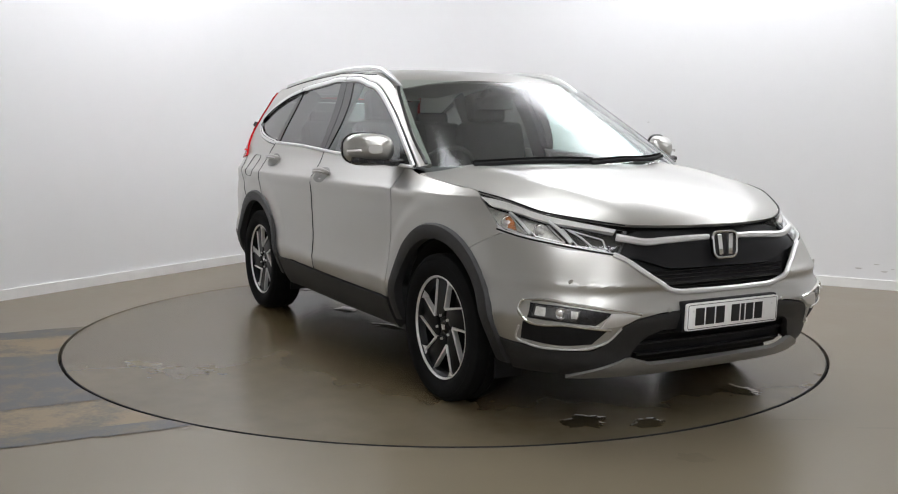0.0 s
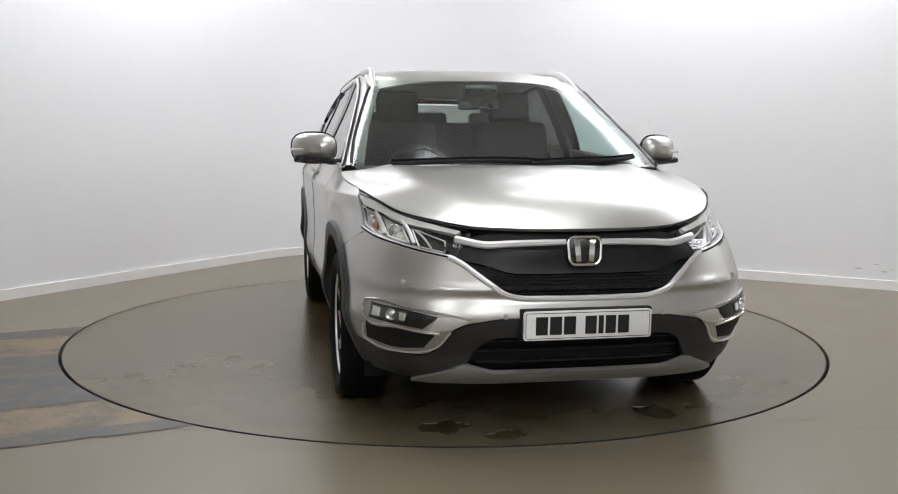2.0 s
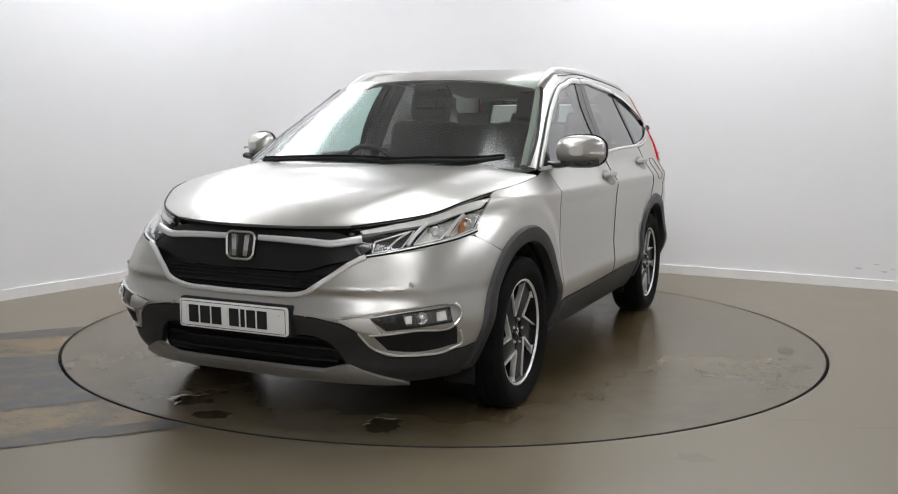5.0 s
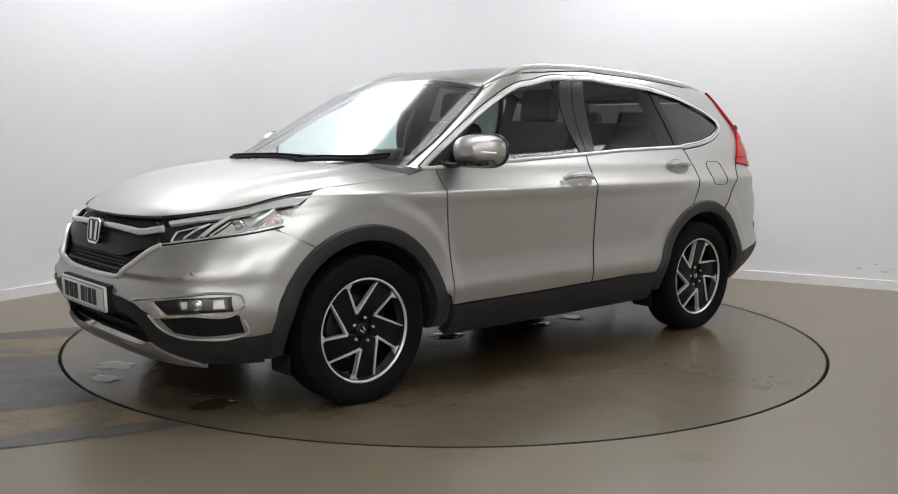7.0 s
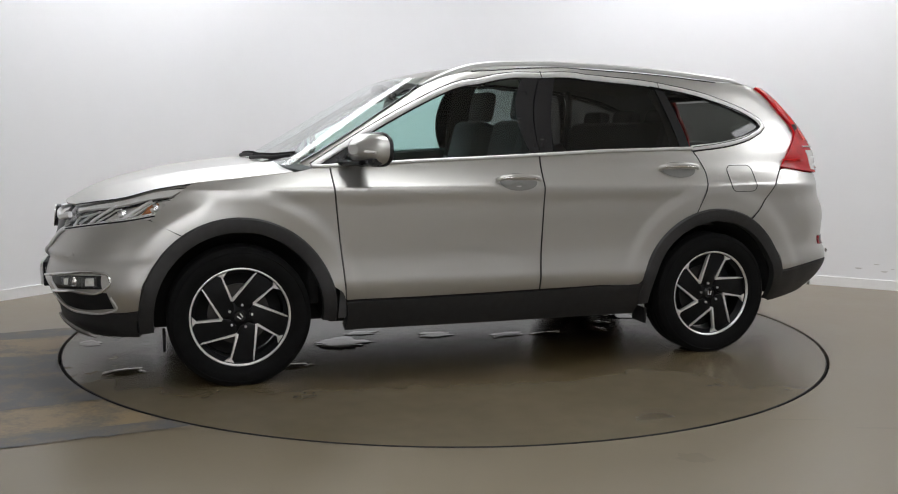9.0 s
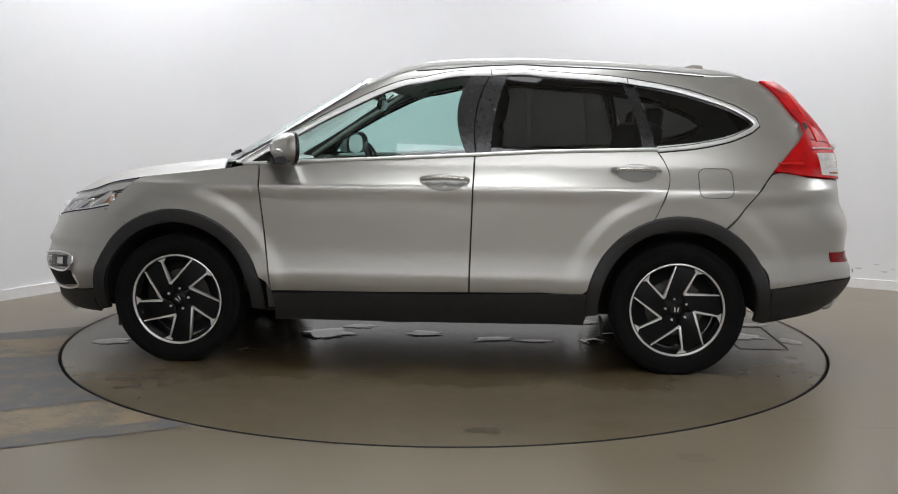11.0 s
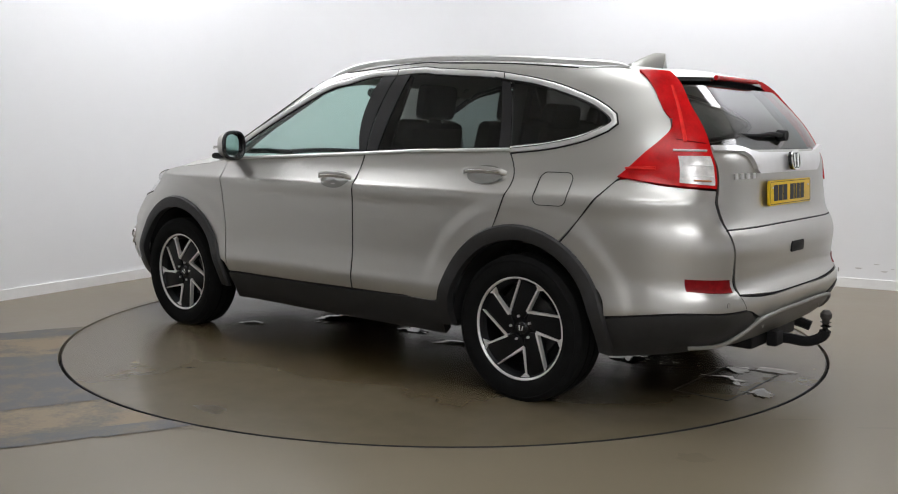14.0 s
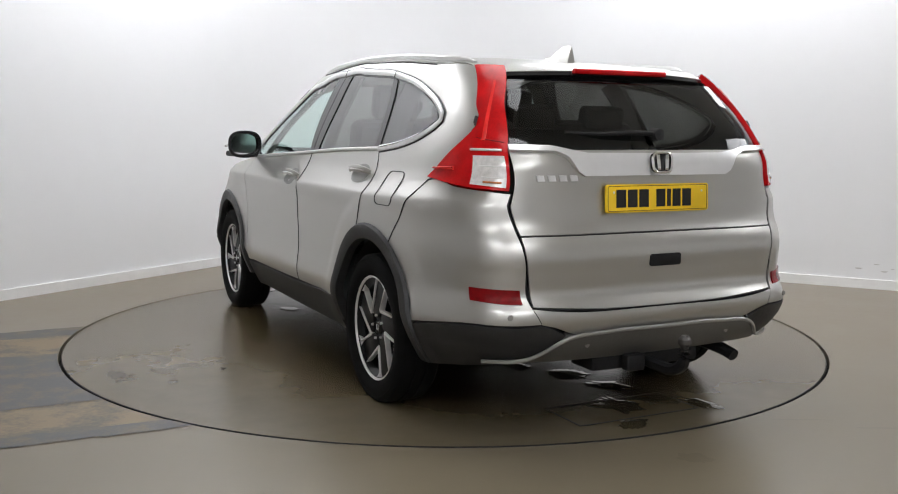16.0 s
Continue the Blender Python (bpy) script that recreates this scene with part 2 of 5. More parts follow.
TAIL = table((.25, -2.08), (.33, -2.17), (.40, -2.24), (.46, -2.275), (.52, -2.29), (.55, -2.285), (.60, -2.255), (.68, -2.255), (.77, -2.26), (.82, -2.245), (.86, -2.222), (.95, -2.20), (1.05, -2.20),
             (1.12, -2.195), (1.18, -2.17), (1.3, -2.095), (1.4, -2.005), (1.48, -1.92), (1.53, -1.84), (1.62, -1.72))
TAIL_N = table((.25, 5.8), (.6, 6.2), (.8, 6.0), (1.0, 6.0), (1.2, 6.6), (1.35, 7.0), (1.62, 7.0))
XF, XR = 1.0, -0.6
AXLE_X, AXLE_Z = 1.317, .338


def skin(a, z, upper=False):
    """The skin at outline parameter a (0 nose, 1 to 2 along the side, 3 tail) and height z."""
    w = HALF(z)
    if upper:
        xn, xs, n = SCREEN(z), SCREEN(z) - 0.4, 4.0
    else:
        xn, xs, n = NOSE(z), XF, NOSE_N(z)
    xt, m = TAIL(z), TAIL_N(z)
    f = np.clip(a, 0, 1) * np.pi / 2
    r = np.clip(3 - a, 0, 1) * np.pi / 2
    cf, sf, cr, sr = np.abs(np.cos(f)), np.sin(f), np.abs(np.cos(r)), np.sin(r)
    kf = (cf**n + sf**n) ** (-1 / n)
    kr = (cr**m + sr**m) ** (-1 / m)
    x = np.where(a < 1, xs + (xn - xs) * cf * kf, np.where(a > 2, XR + (xt - XR) * cr * kr, xs + (XR - xs) * (a - 1)))
    y = np.where(a < 1, w * sf * kf, np.where(a > 2, w * sr * kr, w))
    if not upper:
        # flares round the wheel openings
        for cx in (AXLE_X, -AXLE_X):
            u = np.clip((.615 - np.hypot(x - cx, (z - AXLE_Z) / 1.03)) / .075, 0, 1)
            y = y + .010 * (3 * u**2 - 2 * u**3) * np.clip(y / w, 0, 1) ** 6
    return np.stack([x, y, z + 0 * x], -1)


def turn_of(along, n):
    """The outline's angle, from 0 at its tip to 1 at its flank, where it lies that share of the way to the tip."""
    along = min(1.0, along)
    return math.atan2((1 - along**n) ** (1 / n), along) / (math.pi / 2)


def S(x, z, upper=False):
    """Skin parameters of the point at x along the side."""
    xn, xs, n = (SCREEN(z), SCREEN(z) - 0.4, 4.0) if upper else (NOSE(z), XF, NOSE_N(z))
    if x > xs:
        return (turn_of((x - xs) / (xn - xs), n), z)
    if x < XR:
        return (3 - turn_of((XR - x) / (XR - TAIL(z)), TAIL_N(z)), z)
    return (1 + (xs - x) / (xs - XR), z)


def F(y, z, upper=False):
    """Skin parameters of the point at y across the nose or windscreen."""
    n = 4.0 if upper else NOSE_N(z)
    return (1 - turn_of(y / HALF(z), n), z)


def R(y, z):
    """Skin parameters of the point at y across the tail."""
    return (2 + turn_of(y / HALF(z), TAIL_N(z)), z)


def normals(G):
    du = np.gradient(G, axis=1)
    dv = np.gradient(G, axis=0)
    n = np.cross(dv, du)
    return n / (np.linalg.norm(n, axis=2, keepdims=True) + 1e-12)


def grid_mesh(G, flange=0.012, edges="btlr", out=0.0, thick=0.0):
    """A panel over a grid of places, its edges turned inwards. Its faces look outwards from the car."""
    N = normals(G)
    c = G.reshape(-1, 3).mean(0) - np.array([0, 0, .6])
    if np.sum(N.reshape(-1, 3).mean(0) * np.array([c[0] * .3, c[1], c[2]])) < 0:
        N = -N
        G, N = G[:, ::-1], N[:, ::-1]
    G = G + N * out
    nv, nu = G.shape[:2]
    V = [tuple(q) for q in G.reshape(-1, 3)]
    Fc = []
    idx = lambda i, j: i * nu + j
    for i in range(nv - 1):
        for j in range(nu - 1):
            Fc.append((idx(i, j), idx(i, j + 1), idx(i + 1, j + 1), idx(i + 1, j)))
    k = (nv // 2, nu // 2)
    q = np.cross(G[k[0], min(k[1] + 1, nu - 1)] - G[k], G[min(k[0] + 1, nv - 1), k[1]] - G[k])
    if np.dot(q, N[k]) < 0:
        Fc = [tuple(reversed(f)) for f in Fc]
    if flange > 0:
        def run(cells):
            base = len(V)
            for (i, j) in cells:
                V.append(tuple(G[i, j] - N[i, j] * flange))
            for m in range(len(cells) - 1):
                Fc.append((idx(*cells[m]), idx(*cells[m + 1]), base + m + 1, base + m))
        if "b" in edges: run([(0, j) for j in range(nu)])
        if "t" in edges: run([(nv - 1, j) for j in range(nu)])
        if "l" in edges: run([(i, 0) for i in range(nv)])
        if "r" in edges: run([(i, nu - 1) for i in range(nv)])
    return V, Fc


def panel(rows, nu=40, nv=16, upper=False, out=0.0, flange=0.012, gap=0.0028, edges="btlr", sharp=False, warp=None):
    """A panel lofted through rows of skin parameters, a hair smaller than its opening."""
    C = np.stack([spline([(q[0] * 2.0, q[1]) for q in r], nu, sharp) for r in rows])
    C[:, :, 0] /= 2.0
    D = np.stack([spline(C[:, j], nv, len(rows) < 3) for j in range(nu)], 1)
    G = skin(D[:, :, 0], D[:, :, 1], upper)
    if warp is not None:
        G = warp(G)
    if gap > 0:
        for ax in (0, 1):
            A = G if ax == 0 else G.transpose(1, 0, 2)
            for e, i in ((0, 1), (-1, -2)):
                d = A[i] - A[e]
                L = np.linalg.norm(d, axis=1, keepdims=True) + 1e-9
                A[e] += d * np.minimum(0.4, gap / L)
    G[..., 1] = np.where(np.abs(G[..., 1]) < .004, 0, G[..., 1])
    return grid_mesh(G, flange, edges, out)


def skin_curve(pts, n, upper=False, out=0.0, sharp=False):
    """A curve on the skin through parameter points, lifted by out."""
    C = spline([(q[0] * 2.0, q[1]) for q in pts], n, sharp)
    a, z = C[:, 0] / 2.0, C[:, 1]
    P = skin(a, z, upper)
    e = 1e-3
    ea = np.where(a > 1.5, -e, e)
    N = np.cross(skin(a, z + e, upper) - P, skin(a + ea, z, upper) - P)
    N /= np.linalg.norm(N, axis=1, keepdims=True) + 1e-15
    flip = np.where((N * (P - np.array([0, 0, .7]))).sum(1) < 0, -1, 1)[:, None]
    return P + N * flip * out


def sweep(P, w, h, k=8, up=None, taper=None, power=2.6, closed=False):
    """A rounded bar of width w and height h along the points P. up: its height direction."""
    P = np.array(P, float)
    n = len(P)
    T = np.gradient(P, axis=0)
    if closed:
        T = np.roll(P, -1, 0) - np.roll(P, 1, 0)
    T /= np.linalg.norm(T, axis=1, keepdims=True) + 1e-12
    U = np.tile(np.array(up if up is not None else (0, 0, 1), float), (n, 1)) if np.ndim(up) < 2 else np.array(up, float)
    A = np.cross(T, U)
    A /= np.linalg.norm(A, axis=1, keepdims=True) + 1e-12
    B = np.cross(A, T)
    V, Fc = [], []
    for i in range(n):
        s = 1.0 if taper is None else taper(i / (n - 1))
        for j in range(k):
            f = 2 * math.pi * (j + .5) / k
            c, d = math.cos(f), math.sin(f)
            c, d = math.copysign(abs(c) ** (2 / power), c), math.copysign(abs(d) ** (2 / power), d)
            V.append(P[i] + s * (A[i] * c * w / 2 + B[i] * d * h / 2))
    m = n if closed else n - 1
    for i in range(m):
        for j in range(k):
            i2 = (i + 1) % n
            Fc.append((i * k + j, i * k + (j + 1) % k, i2 * k + (j + 1) % k, i2 * k + j))
    if not closed:
        Fc.append(tuple(range(k - 1, -1, -1)))
        Fc.append(tuple(range((n - 1) * k, n * k)))
    return V, Fc


def box(cx, cy, cz, sx, sy, sz, bevel=0.01, m=None):
    bm = bmesh.new()
    bmesh.ops.create_cube(bm, size=1)
    bmesh.ops.scale(bm, vec=(sx, sy, sz), verts=bm.verts)
    if bevel > 0:
        bmesh.ops.bevel(bm, geom=bm.edges[:], offset=min(bevel, sx * .45, sy * .45, sz * .45), segments=3, profile=.6, affect="EDGES")
    bmesh.ops.transform(bm, matrix=Matrix.Translation((cx, cy, cz)) @ (m or Matrix()), verts=bm.verts)
    out = ([tuple(v.co) for v in bm.verts], [tuple(v.index for v in f.verts) for f in bm.faces])
    bm.free()
    return out


def revolve(profile, n, axis="y", a0=0.0, a1=360.0):
    """A surface of revolution of (radius, along) pairs about the y axis."""
    full = abs(a1 - a0) >= 360
    k = len(profile)
    V = []
    cnt = n if full else n + 1
    for i in range(cnt):
        f = radians(a0 + (a1 - a0) * i / n)
        for r, t in profile:
            V.append((r * math.cos(f), t, r * math.sin(f)))
    Fc = []
    for i in range(n):
        i2 = (i + 1) % cnt
        for j in range(k - 1):
            Fc.append((i * k + j, i * k + j + 1, i2 * k + j + 1, i2 * k + j))
    return V, Fc


def prism(outline, t0, t1, bevel=0.0):
    """A plate over an outline in the x-z plane, from y=t0 to y=t1 with a chamfered front."""
    P = np.array(outline, float)
    c = P.mean(0)
    n = len(P)
    rings = [(P, t0), (P, t1 - bevel), (c + (P - c) * (1 - bevel * 2 / (np.abs(P - c).max() + 1e-6)), t1)] if bevel else [(P, t0), (P, t1)]
    V, Fc = [], []
    for Q, t in rings:
        V += [(q[0], t, q[1]) for q in Q]
    for r in range(len(rings) - 1):
        for i in range(n):
            j = (i + 1) % n
            Fc.append((r * n + i, r * n + j, (r + 1) * n + j, (r + 1) * n + i))
    Fc.append(tuple(range((len(rings) - 1) * n, len(rings) * n)))
    Fc.append(tuple(range(n - 1, -1, -1)))
    return V, Fc


# ---- the room ----
CORNER, LEFT_WAY, RIGHT_WAY = Vector((-1.19, 4.16)), Vector((-0.521, -0.853)), Vector((0.886, -0.464))
ROOM_H, COVE = 3.6, 1.3


def wall_line():
    """The plan of the two walls with the rounded corner between them, from the near end of one to the far end of the other."""
    a, b = CORNER + LEFT_WAY * COVE, CORNER + RIGHT_WAY * COVE
    pts = [CORNER + LEFT_WAY * 12.0]
    for i in range(25):
        t = i / 24
        pts.append(a * (1 - t) ** 2 + CORNER * 2 * t * (1 - t) + b * t**2)
    pts.append(CORNER + RIGHT_WAY * 12.0)
    return pts


def strip_wall(line, z0, z1, thick, bow=0.0):
    n = len(line)
    V, Fc = [], []
    for i, q in enumerate(line):
        d = (line[min(i + 1, n - 1)] - line[max(i - 1, 0)]).normalized()
        out = Vector((-d.y, d.x))
        for off, z in ((0, z0), (0, z1), (thick, z1), (thick, z0)):
            w = q + out * off
            V.append((w.x, w.y, z))
    for i in range(n - 1):
        for k in range(4):
            Fc.append((i * 4 + k, (i + 1) * 4 + k, (i + 1) * 4 + (k + 1) % 4, i * 4 + (k + 1) % 4))
    Fc += [(0, 1, 2, 3), tuple(reversed(range((n - 1) * 4, n * 4)))]
    return V, Fc


def make_room():
    line = wall_line()
    tagged(piece("wall_back", strip_wall(line, 0.0, ROOM_H, 0.15), WALL), "smooth white painted wall with a rounded corner", "wall", kind="structure")
    tagged(piece("baseboard", strip_wall([q for q in line], 0.0, 0.078, -0.018), SKIRT, sharp=30), "white painted skirting board along the wall", "skirting board", kind="structure")
    l, r = line[0], line[-1]
    far = l + r - CORNER
    tagged(piece("wall_near", strip_wall([r, far, l], 0.0, ROOM_H, 0.15), WALL, smooth=False), "plain white painted wall closing the room", "wall", kind="structure")
    q = [CORNER + (CORNER - far).normalized() * .6, l + (l - r).normalized() * .3, far + (far - CORNER).normalized() * .3, r + (r - l).normalized() * .3]
    V = [(p.x, p.y, z) for z in (ROOM_H, ROOM_H + .1) for p in q]
    tagged(piece("ceiling", (V, [(0, 1, 2, 3), (7, 6, 5, 4), (0, 4, 5, 1), (1, 5, 6, 2), (2, 6, 7, 3), (3, 7, 4, 0)]), CEIL, smooth=False), "white painted ceiling", "ceiling", kind="structure")
    # floor sheet with the round opening of the turntable
    n, rr = 192, TABLE_R + 0.009
    V, Fc = [], []
    for i in range(n):
        f = 2 * math.pi * i / n
        c, s = math.cos(f), math.sin(f)
        V += [(c * rr, s * rr, -.06), (c * rr, s * rr, 0), (c * 4, s * 4, 0), (c * 16, s * 16, 0)]
    for i in range(n):
        j = (i + 1) % n
        for k in range(3):
            Fc.append((i * 4 + k, i * 4 + k + 1, j * 4 + k + 1, j * 4 + k))
    tagged(piece("floor", (V, Fc), FLOOR), "worn grey-brown resin floor, softly reflecting", "floor", kind="structure")
    V = [(math.cos(2 * math.pi * i / 96) * (rr + .05), math.sin(2 * math.pi * i / 96) * (rr + .05), -.06) for i in range(96)]
    tagged(piece("turntable_pit", (V, [tuple(range(96))]), PIT, smooth=False), "black gap round the turntable", "gap", kind="structure")


def floor_band(name, pts, material, label, z):
    """A worn stripe on the floor with an uneven edge, cut off at the turntable."""
    V, Fc = [], []
    n, m = 160, 14
    (ax, ay), (bx, by), (cx, cy), (dx, dy) = pts
    for i in range(n + 1):
        t = i / n
        for k in range(m + 1):
            u = k / m
            x = (ax + (bx - ax) * t) * (1 - u) + (dx + (cx - dx) * t) * u
            y = (ay + (by - ay) * t) * (1 - u) + (dy + (cy - dy) * t) * u
            w = .045 * (noise.noise((x * 4, y * 4, z * 900)) + .45 * noise.noise((x * 11, y * 11, 3)))
            x, y = x + w, y + w
            d = math.hypot(x, y)
            if d < TABLE_R + .012:
                x, y = x * (TABLE_R + .012) / d, y * (TABLE_R + .012) / d
            V.append((x, y, z))
    for i in range(n):
        for k in range(m):
            a = i * (m + 1) + k
            Fc.append((a, a + m + 1, a + m + 2, a + 1))
    ob = piece(name, (V, Fc), material, smooth=False)
    return tagged(ob, label, "floor marking", kind="structure")


make_room()
D = Vector((0.905, 0.425))


def along(x, y, far):
    p = Vector((x, y)) - D * 3
    q = Vector((x, y)) + D * far
    return (p.x, p.y), (q.x, q.y)


def band(name, near_low, near_high, far_low, far_high, material, label, z):
    a, b = along(*near_low, far_low)
    d, c = along(*near_high, far_high)
    floor_band(name, (a, b, c, d), material, label, z)


band("floor_band_tan", (-1.723, -2.31), (-2.69, -.26), .73, .50, TAN, "tan worn stripe of old coating on the floor", .001)
band("floor_band_dark", (-1.723, -2.317), (-1.775, -2.205), .73, .68, SLATE, "dark worn stripe on the floor beside the turntable", .003)
band("floor_band_slate", (-1.955, -1.825), (-2.41, -.857), .62, .50, SLATE, "slate grey worn stripe on the floor", .003)
band("floor_band_edge", (-2.60, -.44), (-2.70, -.245), .48, .48, SLATE, "thin dark worn stripe on the floor", .003)


def ceiling_light(x, y, rz, length, width, glow):
    base = new("ceiling_light")
    base.matrix_world = pose(x, y, ROOM_H - .09, 0, 0, rz)
    tagged(base, "long white linear light panel hung under the ceiling", "ceiling light", group="ceiling lights")
    piece("housing", box(0, 0, .03, length + .04, width + .04, .06, .006), CEIL, base)
    piece("diffuser", box(0, 0, -.006, length, width, .012, .003), glow, base)
    piece("hanger", box(0, 0, .075, length * .5, .03, .034, .002), CEIL, base)
    return base


ceiling_light(.2, -1.15, 58.6, 1.9, 1.6, KEY_LAMP)
lamp = ceiling_light(5.6, -.9, 58.6, 2.4, 1.5, LAMP)
for x, y in ((-1.6, -7.3), (1.0, -8.4), (1.9, -6.6)):
    copy_thing(lamp, pose(x, y, ROOM_H - .09, 0, 0, 58.6))
ceiling_light(.45, -3.75, -12, 2.8, .55, LAMP)
wash = ceiling_light(-2.1, 1.45, 58.6, 3.4, 1.1, LAMP)
copy_thing(wash, pose(2.3, 1.55, ROOM_H - .09, 0, 0, -27.6))

# ---- the turntable ----
turntable = tagged(new("turntable"), "round motor turntable flush with the floor, wet and stained", "turntable")


def disc(r, z, n=160, rings=6):
    V, Fc = [(0, 0, z)], []
    for k in range(1, rings + 1):
        V += [(math.cos(2 * math.pi * i / n) * r * k / rings, math.sin(2 * math.pi * i / n) * r * k / rings, z) for i in range(n)]
    for i in range(n):
        Fc.append((0, 1 + i, 1 + (i + 1) % n))
    for k in range(rings - 1):
        for i in range(n):
            a, b = 1 + k * n + i, 1 + k * n + (i + 1) % n
            Fc.append((a, a + n, b + n, b))
    return V, Fc


piece("deck", disc(TABLE_R - .010, 0.0), DECK, turntable, "grey-brown stained resin deck, shade painted in under the car")
piece("rubber_edge", moved(revolve([(TABLE_R - .010, 0), (TABLE_R - .006, -.003), (TABLE_R - .006, -.055)], 160), pose(0, 0, 0, 90)), PIT, turntable, "black rubber edge")



def puddle(cx, cy, sx, sy, seed, rz=0):
    """A thin film of water with an uneven rim."""
    n = 72
    V, Fc = [(cx, cy, .0022)], []
    for k, (s, z) in enumerate(((.55, .0022), (.97, .0021), (1.0, .0014))):
        for i in range(n):
            f = 2 * math.pi * i / n
            w = 1 + .42 * noise.noise((math.cos(f) * 1.7 + seed * 7, math.sin(f) * 1.7, seed)) + .24 * noise.noise((math.cos(f) * 5 + seed, math.sin(f) * 6, 2)) + .12 * noise.noise((math.cos(f) * 14, math.sin(f) * 15, seed))
            x, y = math.cos(f) * sx * w * s, math.sin(f) * sy * w * s
            a = radians(rz)
            V.append((cx + x * math.cos(a) - y * math.sin(a), cy + x * math.sin(a) + y * math.cos(a), z))
    for i in range(n):
        Fc.append((0, 1 + i, 1 + (i + 1) % n))
        for k in range(2):
            a, b = 1 + k * n + i, 1 + k * n + (i + 1) % n
            Fc.append((a, a + n, b + n, b))
    return V, Fc


for k, q in enumerate(((.66, .12, .17, .18), (.07, .05, .13, .10), (-.36, .16, .15, .07), (-.60, .18, .13, .05), (.49, -.12, .12, .07), (-.95, .16, .10, .10), (-1.07, -.04, .10, .08), (-1.32, -.2, .13, .12), (-1.60, -.25, .13, .10),
                       (-1.89, -.08, .15, .11), (-1.86, -.34, .10, .09), (-2.14, .03, .06, .10), (-2.02, -.45, .12, .06), (2.07, -.28, .07, .10), (1.92, -.50, .10, .12),
                       (1.86, .46, .12, .10), (1.0, .58, .10, .07), (-.93, -.42, .12, .08), (.2, -.35, .2, .06), (-.3, -.4, .16, .06))):
    piece("puddle", puddle(q[0] - AXIS[0], q[1] - AXIS[1], q[2] * .85, q[3] * .85, k + 1, rz=k * 9 % 25), WATER, turntable, "shallow puddle of clear water")


hatch = [(x, y, .0015) for x, y in spline([(-2.03, -.28), (-2.03, .36), (-1.75, .36), (-1.75, -.28), (-2.03, -.28)], 41, True)[:-1]]
piece("hatch_frame", sweep(hatch, .009, .003, k=4, closed=True), MATT, turntable, "dark steel frame of a hatch in the deck")
V, Fc = puddle(-.32, 2.02, .085, .045, 51)
piece("dull_mark", ([(x, y, .0008) for x, y, z in V], Fc), DECK_MARK, turntable, "small dull mark on the deck", smooth=False)


def mark(name, cx, cy, sx, sy, seed, label):
    """A faint worn patch on the floor."""
    V, Fc = puddle(cx, cy, sx, sy, seed)
    tagged(piece(name, ([(x, y, .0012) for x, y, z in V], Fc), STAIN, smooth=False), label, "floor stain", kind="structure")


mark("floor_stain", .96, -2.36, .07, .05, 31, "faint dark stain on the resin floor")
mark("floor_stain", 1.55, -1.86, .13, .008, 32, "thin scratch on the resin floor")
mark("floor_stain", 1.85, -1.97, .1, .008, 33, "thin scratch on the resin floor")
for d, z, r in ((3.373, 1.341, .012), (5.17, .16, .026), (5.30, .20, .018), (5.36, .145, .022), (5.42, .17, .014)):
    c = CORNER + RIGHT_WAY * d
    k = Vector((RIGHT_WAY.y, -RIGHT_WAY.x)) * .002
    V = [(c.x + k.x + RIGHT_WAY.x * r * math.cos(f) * (1 + .5 * math.sin(3 * f + d)), c.y + k.y + RIGHT_WAY.y * r * math.cos(f) * (1 + .5 * math.sin(3 * f + d)), z + r * .35 * math.sin(f) * (1 + .4 * math.cos(2 * f))) for f in np.linspace(0, 2 * math.pi, 17)[:-1]]
    tagged(piece("wall_scuff", (V, [tuple(range(16))]), SCUFF, smooth=False), "small grey scuff on the white wall", "scuff", kind="structure")

# ---- the car ----
car = tagged(new("car"), "silver SUV with grey cladding and tow bar parked on turntable", "car")
WX, WZ, ARCH = AXLE_X, AXLE_Z, .470


def arc(cx, a0, a1, n, r=ARCH, rx=1.0):
    """Skin parameters round a wheel opening, by angle from straight behind over the top."""
    return [S(cx + r * rx * math.cos(radians(a0 + (a1 - a0) * i / (n - 1))), WZ + 1.03 * r * math.sin(radians(a0 + (a1 - a0) * i / (n - 1)))) for i in range(n)]


def both(name, vf, material, label="", under=None, **kw):
    """A part on each side of the car."""
    a = piece(name, vf, material, under or car, label, **kw)
    b = piece(name, mirror(vf), material, under or car, label, **kw)
    return a, b


# outline of the side windows, and of the body round them
WIN_TOP = [(.955, 1.062), (.66, 1.238), (.30, 1.425), (.0, 1.513), (-.34, 1.548), (-.73, 1.536), (-1.09, 1.502), (-1.43, 1.428), (-1.64, 1.345)]
WIN_LOW = [(-1.705, 1.300), (-1.62, 1.235), (-1.45, 1.188), (-1.2, 1.158)]
BELT = [(.955, 1.062), (.80, 1.070), (.3, 1.094), (-.26, 1.121), (-.8, 1.146), (-1.2, 1.158)]
ROOF_EDGE = [(1.02, 1.076), (.705, 1.262), (.362, 1.465), (.06, 1.562), (-.34, 1.592), (-.75, 1.586), (-1.12, 1.566), (-1.45, 1.537), (-1.735, 1.512)]


def up(p):
    return [S(x, z, True) for x, z in p]


# body side: pillar, roof side and quarter
side_in = up(WIN_TOP + WIN_LOW)
side_out = up(ROOF_EDGE + [(-1.875, 1.372), (-1.965, 1.268), (-1.775, 1.045), (-1.255, 1.03)])


